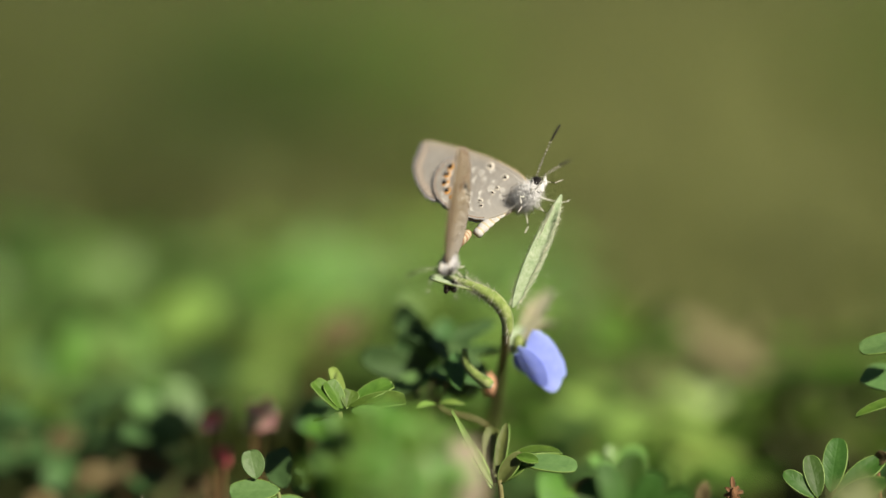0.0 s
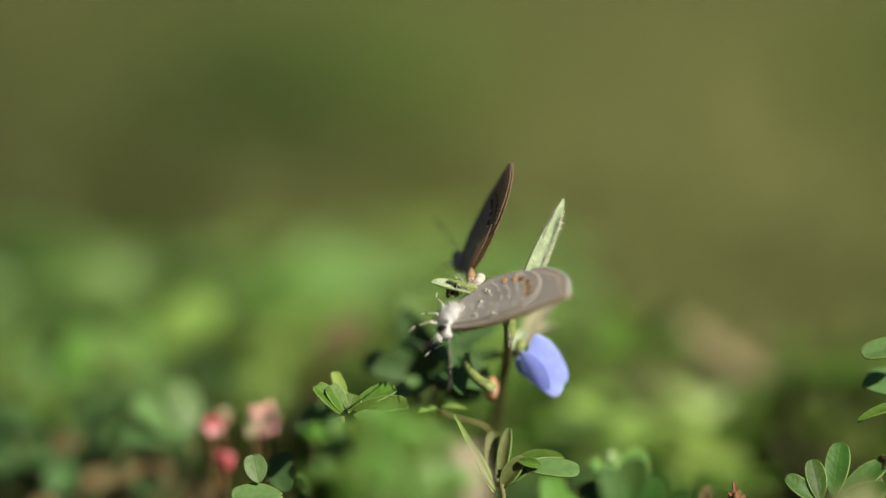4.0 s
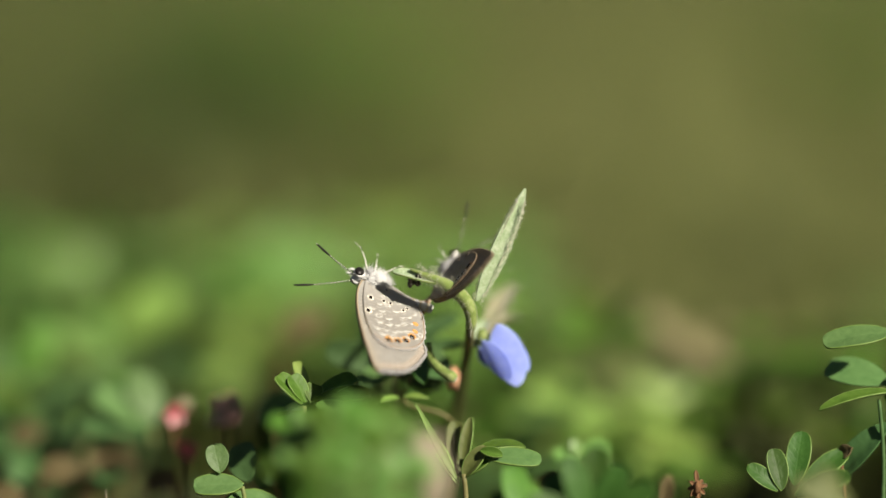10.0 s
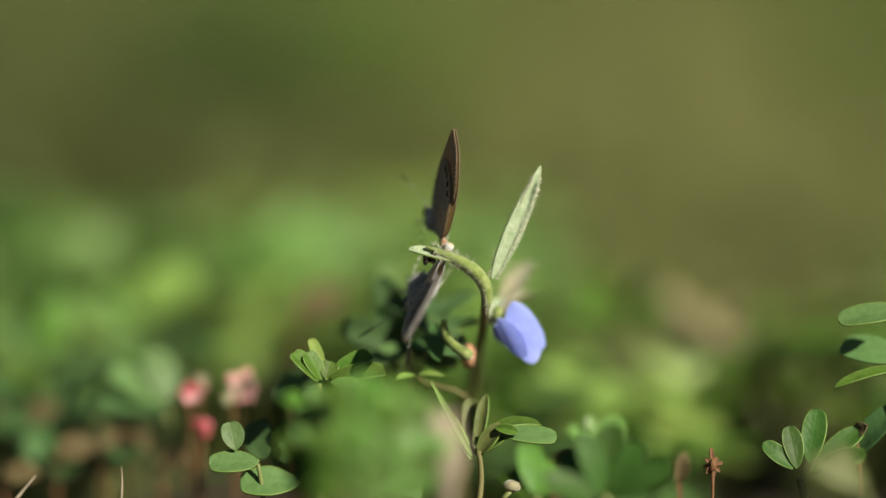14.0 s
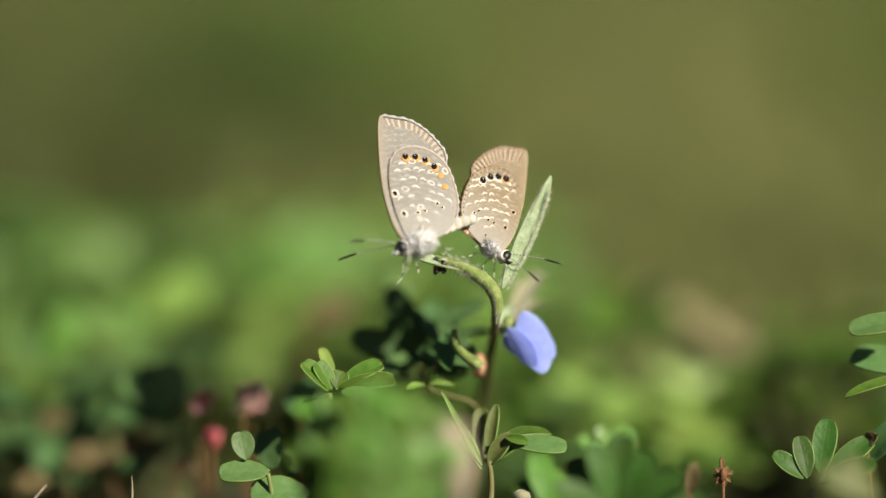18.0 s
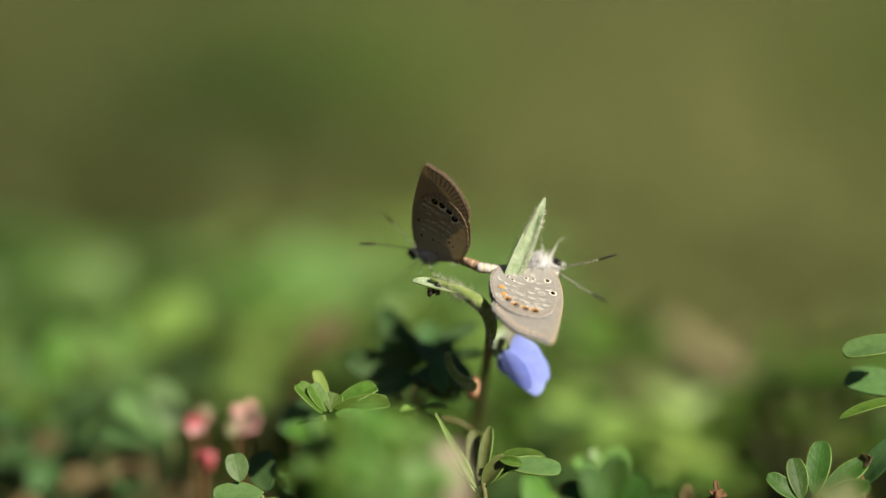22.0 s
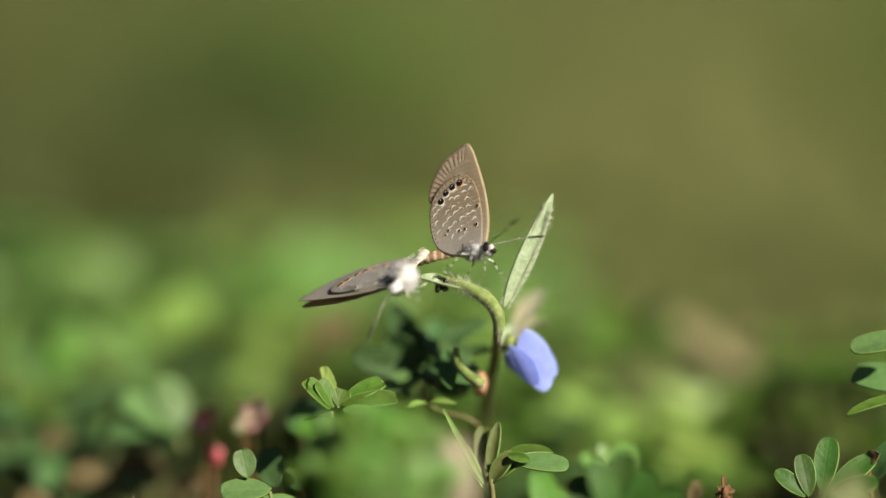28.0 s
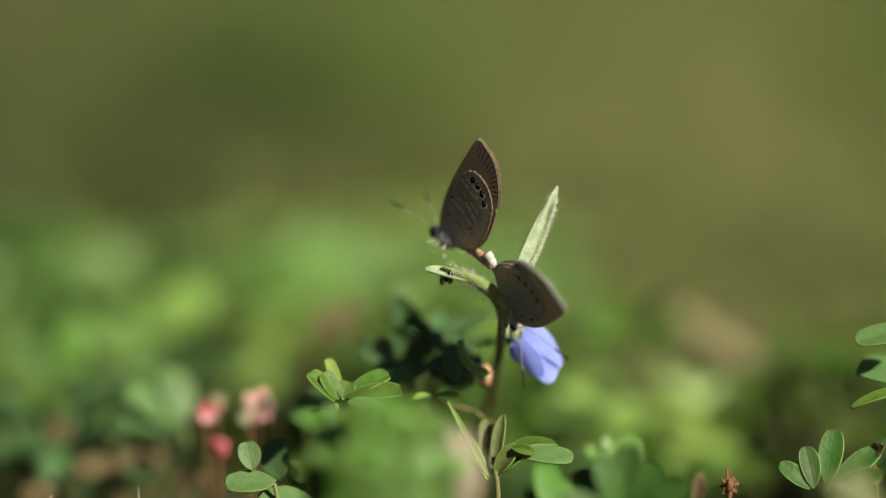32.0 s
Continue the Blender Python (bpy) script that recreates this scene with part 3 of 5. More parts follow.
sprig("broadleaf_seedling", at(3.93, -24.29, 0), at(4.46, -18.26, 0), [
    (at(5.86, -16.80, 0), at(10.61, -16.71, -0.6), 2.15, way(0.05, 0.95, -0.75), (LEAF_BLUE, LEAF_EDGE), dict(fold=0.1, curl=0.25, point=0.45, broad=0.6)),
    (at(5.72, -16.32, 0.6), at(9.43, -15.31, 2.0), 1.7, way(0.1, 1, -0.35), (LEAF, LEAF_EDGE), dict(fold=0.25, curl=0.45, point=0.5)),
    (at(5.79, -16.36, -0.5), at(7.47, -16.59, -1.2), 0.9, way(-0.3, 0.6, -1), (LEAF, LEAF_EDGE), FOLD),
    (at(4.46, -18.53, 0), at(6.16, -16.02, -0.2), 1.5, way(-0.7, -0.2, -0.8), (LEAF_BROWN, LEAF_EDGE), dict(fold=0.5, curl=0.1, point=0.7)),
    (at(3.93, -18.71, 0), at(0.54, -12.78, 0.3), 0.66, way(0.5, 0.1, -1), (LEAF_EDGE, LEAF_EDGE), dict(fold=0.5, curl=-0.12, point=1.3, broad=0.35)),
    (at(4.24, -18.63, 2.5), at(3.85, -14.09, 3.5), 2.0, way(0.1, 0, -1), (LEAF_BROWN, LEAF_BROWN), dict(fold=0.4, curl=0.2, point=0.7)),
    (at(4.41, -17.91, 1.5), at(4.96, -13.76, 2.2), 1.1, way(-0.4, 0, -1), (LEAF_BROWN, LEAF_EDGE), dict(fold=0.5, curl=0.2, point=0.9)),
    (at(4.66, -18.33, 0.3), at(7.06, -16.34, -0.3), 1.2, way(-0.5, 0.3, -1), (LEAF, LEAF_EDGE), dict(fold=0.6, curl=0.1, point=0.6)),
    (at(0.37, -17.03, -2.5), at(-2.38, -16.25, -2), 1.3, way(0, 0.8, -0.7), (LEAF_LIME, LEAF_EDGE), ROUND),
    (at(-0.08, -21.78, -1), at(-3.19, -19.69, -1), 1.9, way(-0.2, 0.6, -0.9), (LEAF_BLUE, LEAF_EDGE), BLUNT),
    (at(3.93, -19.00, 0.5), at(1.79, -14.75, 1.5), 1.2, way(0.3, 0.3, -1), (LEAF_LIME, LEAF_EDGE), OPEN)],
    "low seedling with spoon-shaped pale green leaves", mats=(LEAF, LEAF_EDGE), stem=STEM_RED, thick=0.26)
sprig("round_leaf_sprig", at(-13.06, -26.16, 1), at(-13.05, -19.26, 0.8), [
    (at(-14.74, -18.17, 0.5), at(-15.25, -15.90, 0.8), 1.85, way(0.1, 0.5, -1), (LEAF_BLUE, LEAF_BLUE), ROUND),
    (at(-12.95, -19.06, 0.5), at(-16.85, -19.02, -0.2), 2.3, way(0, 0.75, -0.75), (LEAF_BLUE, LEAF_EDGE), dict(fold=0.1, curl=0.15, point=0.4, broad=0.5)),
    (at(-9.72, -20.82, 1.5), at(-14.38, -20.40, 0.5), 3.0, way(0, 0.7, -0.75), (LEAF_BLUE, LEAF_EDGE), ROUND),
    (at(-12.73, -19.08, 4), at(-13.58, -15.96, 5), 2.6, way(-0.4, 0.2, -1), (LEAF_DARK, LEAF_DARK), ROUND),
    (at(-11.86, -19.59, 5), at(-10.53, -17.47, 6), 2.4, way(-0.5, 0.1, -1), (LEAF_DARK, LEAF_DARK), ROUND)],
    "small sprig with rounded bluish-green leaves", thick=0.22)
sprig("clover_sprig", at(29.73, -24.29, 0), at(29.82, -20.49, 0), [
    (at(29.29, -19.60, 0), at(27.12, -17.44, -0.3), 1.5, way(0.2, 0.5, -1), (LEAF_MID, LEAF_EDGE), OPEN),
    (at(29.64, -19.60, 0), at(29.13, -16.18, 0.3), 1.7, way(0.15, 0.3, -1), (LEAF_MID, LEAF_EDGE), OPEN),
    (at(30.65, -19.26, 0.3), at(31.26, -14.80, 0.6), 2.0, way(-0.15, 0.35, -1), (LEAF_MID, LEAF_EDGE), OPEN),
    (at(31.13, -19.63, 0.6), at(34.75, -16.07, 1.0), 1.9, way(-0.4, 0.5, -1), (LEAF_MID, LEAF_EDGE), OPEN),
    (at(30.35, -19.86, -3), at(34.12, -17.63, -5), 2.4, way(0, 0.9, -0.7), (LEAF_MID, LEAF_EDGE), OPEN)],
    "upright clover sprig with oval green leaflets")
sprig("oval_leaf_sprig", at(37.43, -24.36, 1), at(37.38, -12.47, 0.5), [
    (at(38.49, -7.11, 0.5), at(32.89, -7.31, -0.6), 2.6, way(-0.1, 0.9, -0.7), (LEAF_BLUE, LEAF_EDGE), ROUND),
    (at(38.50, -11.20, 2.5), at(33.48, -9.44, 4.0), 3.0, way(0, 0.8, -0.8), (LEAF_BLUE, LEAF_BLUE), ROUND),
    (at(38.66, -11.79, 0), at(32.42, -12.25, -0.8), 1.5, way(0, 1, -0.42), (LEAF, LEAF_EDGE), FOLD),
    (at(38.33, -14.28, 1), at(33.50, -18.37, 2), 2.2, way(-0.2, 0.6, -1), (LEAF_DARK, LEAF_DARK), OPEN),
    (at(37.82, -12.47, 0.5), at(41.85, -8.90, 0.5), 2.4, way(0.2, 0.8, -0.7), None, ROUND)],
    "taller sprig with glossy oval leaves", stem=LEAF_DARK, thick=0.2)


def feathery_sprig(foot, top, seed, mats):
    """An arching stalk with pairs of small soft leaflets and one at its tip."""
    rnd = random.Random(seed)
    p = thing("feathery_sprig", foot, "soft green sprig with pairs of small leaflets", "plant", "feathery sprigs")
    line = bezier(foot, foot.lerp(top, 0.4) + Vector((0, 0, 0.002)), foot.lerp(top, 0.8) + Vector((0, 0, 0.0015)), top, 9)
    shaft("stalk", line, [0.28 - 0.015 * i for i in range(10)], STEM, p)
    d = (top - foot).normalized()
    side = d.cross(AWAY).normalized()
    for i in range(3, 10, 1):
        for s in (1, -1):
            ln = rnd.uniform(2.0, 2.9) / 1000
            tip = line[i] + (side * s + d * 0.55 + UP * 0.2 + AWAY * rnd.uniform(-0.4, 0.4)).normalized() * ln
            leaf("leaflet", line[i], tip, way(rnd.uniform(-0.3, 0.3), 0.8, -0.7), ln * 620, list(mats), p, n=6, fold=0.2, curl=0.4, point=0.5, broad=0.6)
    leaf("leaflet", top, top + d * 0.002, way(0, 0.8, -0.7), 1.2, list(mats), p, n=6, fold=0.2, curl=0.4, point=0.5)
    return p


for x0, x1, y1, w, seed in ((660, 615, 800, -15, 1), (680, 665, 765, -17, 2), (700, 715, 752, -16, 3), (715, 760, 790, -18, 4), (690, 690, 800, -21, 5), (640, 580, 850, -17, 6), (730, 780, 850, -20, 7),
                            (650, 600, 775, -12, 8), (690, 735, 770, -13, 9), (660, 640, 840, -24, 15), (720, 700, 850, -24, 16), (600, 590, 830, -14, 17), (1120, 1090, 830, 12, 13)):
    w = w * 1.35 if w < 0 else w
    top = at((x1 - 784) / 22.4 * (1 + w / 333), (441 - y1) / 22.4 * (1 + w / 333), w)
    foot = at((x0 - 784) / 22.4 * (1 + w / 333), -24.5, w + 1)
    feathery_sprig(foot, top, seed, (LEAF_SUN, LEAF_SUN) if seed % 3 == 1 else (LEAF, LEAF))
sprig("oval_leaf_sprig", at(13.87, -25.07, -13), at(13.87, -20.99, -13), [
    (at(13.44, -20.78, -13), at(10.60, -17.48, -12), 2.3, way(0.2, 0.3, -1), None, ROUND),
    (at(13.66, -20.78, -13), at(12.41, -16.22, -14), 2.2, way(0.3, 0.2, -1), None, ROUND),
    (at(14.00, -20.78, -13), at(14.43, -15.54, -13), 2.4, way(-0.2, 0.3, -1), None, ROUND),
    (at(14.26, -20.86, -13), at(16.18, -16.95, -14), 2.2, way(-0.3, 0.3, -1), None, ROUND),
    (at(14.43, -21.03, -13), at(18.26, -18.34, -15), 2.2, way(0, 0.6, -0.9), None, ROUND),
    (at(13.14, -20.90, -15), at(9.46, -19.08, -17), 2.2, way(0, 0.6, -0.9), None, ROUND)],
    "soft green sprig with a fan of upright oval leaflets", mats=(LEAF_MID, LEAF_MID))
sprig("pale_leaf_sprig", at(9.21, -26.87, 10), at(9.21, -22.50, 10), [
    (at(9.21, -22.27, 10), at(8.68, -17.95, 11), 2.4, way(0.2, 0.3, -1), None, ROUND),
    (at(9.51, -22.33, 11), at(11.05, -19.68, 13), 2.2, way(0.1, 0.5, -1), None, ROUND),
    (at(8.66, -22.36, 10), at(6.95, -20.09, 12), 2.2, way(0.1, 0.6, -1), (LEAF, LEAF), ROUND)],
    "soft green sprig with upright leaves", mats=(LEAF, LEAF))
sprig("dry_leaf_sprig", at(32.66, -24.36, -22), at(32.66, -20.40, -22), [
    (at(32.87, -19.98, -22), at(28.81, -17.43, -23), 1.7, way(0.1, 0.4, -1), None, ROUND),
    (at(32.89, -20.05, -21), at(30.78, -16.65, -22), 1.2, way(0.1, 0.4, -1), None, ROUND)],
    "low sprig with yellowing brownish leaves", mats=(LEAF_BROWN, LEAF_BROWN))
sprig("blue_leaf_sprig", at(-21.62, -27.96, 24), at(-21.62, -15.76, 24), [
    (at(-21.71, -15.52, 24), at(-26.09, -12.23, 23), 3.4, way(0.1, 0.8, -0.7), None, ROUND),
    (at(-21.52, -15.28, 24), at(-22.73, -10.77, 25), 3.2, way(0.3, 0.6, -0.8), None, ROUND),
    (at(-21.71, -15.90, 24), at(-26.97, -14.86, 22), 2.6, way(0, 0.8, -0.7), (LEAF_DARK, LEAF_DARK), ROUND),
    (at(-21.87, -15.80, 25), at(-24.70, -10.83, 27), 2.8, way(0.1, 0.7, -0.8), (LEAF_MID, LEAF_MID), ROUND)],
    "bluish green sprig with broad soft leaves", mats=(LEAF_BLUE, LEAF_BLUE), thick=0.25)
sprig("dark_leaf_sprig", at(-1.12, -25.45, 16), at(-0.88, -10.13, 12), [
    (at(-0.65, -9.44, 12), at(-3.87, -7.79, 11), 2.7, way(-0.6, -0.2, -1), None, OPEN),
    (at(-0.74, -9.00, 13), at(-1.80, -6.89, 12), 2.4, way(-0.6, 0.1, -1), None, OPEN),
    (at(-0.84, -8.56, 14), at(-3.91, -4.84, 14), 2.2, way(-0.5, 0.2, -1), None, OPEN),
    (at(-0.19, -9.20, 12), at(4.34, -7.33, 11), 1.5, way(0.1, 0.9, -0.5), None, OPEN),
    (at(0.74, -9.23, 13), at(2.13, -6.22, 13), 1.8, way(-0.5, 0.0, -1), None, OPEN),
    (at(-0.19, -8.77, 13), at(3.90, -5.33, 13), 1.7, way(-0.3, 0.6, -0.6), None, OPEN),
    (at(-1.11, -10.13, 12), at(-6.64, -8.72, 11), 2.4, way(-0.5, 0.1, -0.8), None, OPEN),
    (at(-0.88, -10.10, 11), at(-3.84, -10.93, 8), 2.2, way(0, 0.9, -0.6), (LEAF_BLUE, LEAF_DARK), OPEN),
    (at(-0.88, -10.10, 11), at(2.57, -11.42, 9), 2.4, way(-0.4, -0.1, -0.8), None, OPEN),
    (at(-2.04, -11.52, 12), at(-5.70, -12.83, 10), 2.8, way(-0.5, 0, -0.9), None, OPEN),
    (at(-3.90, -12.01, 13), at(-10.36, -15.68, 12), 3.6, way(-0.4, 0.1, -0.9), None, OPEN),
    (at(-6.70, -12.98, 14), at(-12.25, -13.87, 13), 3.0, way(-0.4, 0.2, -0.9), None, OPEN),
    (at(-0.66, -9.31, 16), at(0.28, -5.58, 17), 2.0, way(-0.2, 0.2, -1), (LEAF_DARK, LEAF_DARK), OPEN)],
    "dark green sprig with broad shaded leaves behind the herb", mats=(LEAF_DARK, LEAF_DARK), stem=STEM_RED)


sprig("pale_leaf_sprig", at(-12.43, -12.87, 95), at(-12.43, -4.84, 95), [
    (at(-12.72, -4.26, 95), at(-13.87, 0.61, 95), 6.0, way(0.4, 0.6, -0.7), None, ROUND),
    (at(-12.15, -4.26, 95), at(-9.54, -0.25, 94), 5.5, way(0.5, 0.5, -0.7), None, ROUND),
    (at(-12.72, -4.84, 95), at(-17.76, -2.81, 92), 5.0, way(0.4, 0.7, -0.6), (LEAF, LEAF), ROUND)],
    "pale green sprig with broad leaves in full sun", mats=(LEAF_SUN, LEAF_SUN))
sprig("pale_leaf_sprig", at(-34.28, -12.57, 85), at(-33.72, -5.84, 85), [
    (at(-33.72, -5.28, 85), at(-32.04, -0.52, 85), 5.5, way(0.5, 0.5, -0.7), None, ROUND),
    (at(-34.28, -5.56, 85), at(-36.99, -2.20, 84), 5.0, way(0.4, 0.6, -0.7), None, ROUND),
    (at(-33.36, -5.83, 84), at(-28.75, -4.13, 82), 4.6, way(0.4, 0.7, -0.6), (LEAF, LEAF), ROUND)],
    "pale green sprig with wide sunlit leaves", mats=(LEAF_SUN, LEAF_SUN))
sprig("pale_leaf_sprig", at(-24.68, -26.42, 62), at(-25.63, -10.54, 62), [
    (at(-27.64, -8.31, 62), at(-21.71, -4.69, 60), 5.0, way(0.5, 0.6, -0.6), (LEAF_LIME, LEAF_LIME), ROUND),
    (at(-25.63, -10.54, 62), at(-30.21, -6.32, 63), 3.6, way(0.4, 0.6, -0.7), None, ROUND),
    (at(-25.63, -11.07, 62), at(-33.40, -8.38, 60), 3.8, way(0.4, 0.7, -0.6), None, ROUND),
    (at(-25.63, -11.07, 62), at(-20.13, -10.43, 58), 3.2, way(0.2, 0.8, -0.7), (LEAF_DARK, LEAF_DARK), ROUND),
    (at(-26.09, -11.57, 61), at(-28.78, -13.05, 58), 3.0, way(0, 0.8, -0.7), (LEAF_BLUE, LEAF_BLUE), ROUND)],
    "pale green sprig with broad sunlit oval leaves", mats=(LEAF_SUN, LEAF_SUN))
sprig("pale_leaf_sprig", at(-35.12, -25.62, 50), at(-34.61, -12.79, 50), [
    (at(-34.86, -12.27, 50), at(-32.04, -6.62, 50), 3.4, way(0.5, 0.5, -0.7), None, ROUND),
    (at(-34.86, -12.79, 50), at(-38.40, -8.72, 52), 3.0, way(-0.2, 0.8, -0.7), (LEAF_BLUE, LEAF_BLUE), ROUND),
    (at(-34.61, -13.30, 50), at(-28.99, -12.68, 47), 3.4, way(0.1, 0.9, -0.6), (LEAF_BLUE, LEAF), ROUND),
    (at(-34.61, -13.81, 50), at(-39.18, -14.21, 47), 3.2, way(0, 0.9, -0.6), None, ROUND)],
    "green sprig with rounded leaves", mats=(LEAF, LEAF))
sprig("pale_leaf_sprig", at(17.46, -25.00, 52), at(17.72, -8.48, 52), [
    (at(17.72, -8.22, 52), at(20.71, -4.59, 50), 3.2, way(0.1, 0.9, -0.5), None, ROUND),
    (at(17.46, -8.48, 52), at(14.96, -4.37, 54), 3.2, way(-0.2, 0.7, -0.8), (LEAF, LEAF), ROUND),
    (at(17.87, -8.74, 52), at(21.99, -7.41, 50), 3.0, way(0.1, 0.9, -0.6), (LEAF, LEAF), ROUND),
    (at(17.46, -9.00, 52), at(13.78, -7.92, 50), 3.0, way(0.1, 0.9, -0.6), (LEAF, LEAF), ROUND)],
    "green sprig with oval sunlit leaves", mats=(LEAF, LEAF))
sprig("pale_leaf_sprig", at(-2.25, -23.31, 26), at(-2.01, -6.94, 26), [
    (at(-2.01, -6.94, 26), at(-2.97, -3.58, 26), 2.4, way(0.2, 0.5, -0.9), None, ROUND),
    (at(-1.91, -6.94, 26), at(-0.47, -3.10, 27), 2.0, way(0.1, 0.5, -0.9), None, ROUND),
    (at(-2.01, -7.43, 26), at(-4.33, -6.24, 27), 2.2, way(0, 0.8, -0.7), (LEAF_DARK, LEAF_DARK), ROUND)],
    "green sprig with narrow soft leaves", mats=(LEAF, LEAF))
for b, t, f, w in ((at(-11.35, -8.67, 45), at(-7.28, -6.01, 44), at(-9.83, -27.57, 45), 3.0), (at(-27.23, -19.57, 24), at(-24.98, -17.18, 24), at(-26.51, -26.04, 24), 2.0), (at(10.51, -20.42, 14), at(12.34, -18.97, 13), at(11.44, -25.31, 14), 1.4), (at(-31.02, -19.72, 22), at(-27.61, -18.48, 21), at(-30.64, -24.95, 22), 2.6), (at(-25.59, -18.50, 26), at(-22.64, -18.92, 25), at(-25.20, -23.79, 26), 2.4), (at(-34.15, -17.24, 30), at(-31.63, -15.74, 29), at(-33.76, -22.60, 30), 2.2), (at(-21.85, -20.55, 20), at(-19.66, -19.55, 19), at(-21.47, -25.76, 20), 2.0), (at(-34.90, -21.38, 18), at(-31.99, -20.61, 17), at(-34.52, -26.55, 18), 2.2), (at(-24.93, -16.05, 34), at(-22.41, -14.78, 33), at(-24.54, -21.47, 34), 2.2), (at(-19.23, -20.79, 24), at(-21.08, -19.30, 23), at(-18.84, -26.05, 24), 2.0), (at(34.51, -16.90, 2), at(35.03, -16.31, 1), at(34.86, -21.84, 2), 1.2), (at(20.72, -21.23, 8), at(21.12, -18.88, 7), at(21.09, -26.25, 8), 1.2)):
    withered = thing("withered_leaf", f, "curled brown withered leaf on a thin stalk", "leaf", "withered leaves")
    shaft("stalk", [f, f.lerp(b, 0.6), b], [0.2, 0.18, 0.15], DRY_DARK, withered)
    leaf("blade", b, t, way(0, 0.4, -0.9), w, [WITHERED, WITHERED], withered, fold=0.5, curl=0.5, wave=0.12)


def pink_flower(centre, red, seed, size):
    """A loose head of pink and red petals on a short stalk."""
    rnd = random.Random(seed)
    p = thing("pink_flower", Vector((centre.x, centre.y, -0.002)), "small crumpled red flower" if red else "small pale pink flower fading to cream", "flower", "pink flowers")
    shaft("stalk", [Vector((centre.x, centre.y, -0.002)), centre], [0.1, 0.1], DRY_DARK, p)
    for k in range(9):
        d = Vector((rnd.uniform(-1, 1), rnd.uniform(-1, 0.6), rnd.uniform(-0.3, 1))).normalized()
        mt = PETAL_RED if red and k % 3 else (BUD if k % 4 == 0 else PETAL_PINK)
        leaf("petal", centre, centre + d * size / 1200, -AWAY + d * 0.3, size * 0.65, [mt, mt], p, fold=-0.3, curl=0.7, point=0.5, wave=0.1, seed=k, n=6)


for c, red, seed, size in ((at(-15.00, -13.57, 17), 0, 1, 1.6), (at(-19.32, -14.37, 17), 1, 2, 1.15), (at(-18.53, -13.57, 18), 0, 3, 0.9), (at(-15.61, -14.80, 16), 0, 4, 1.2), (at(-18.29, -17.33, 17), 1, 5, 1.2), (at(-14.29, -14.41, 18), 0, 7, 1.0)):
    pink_flower(c, red, seed, size)


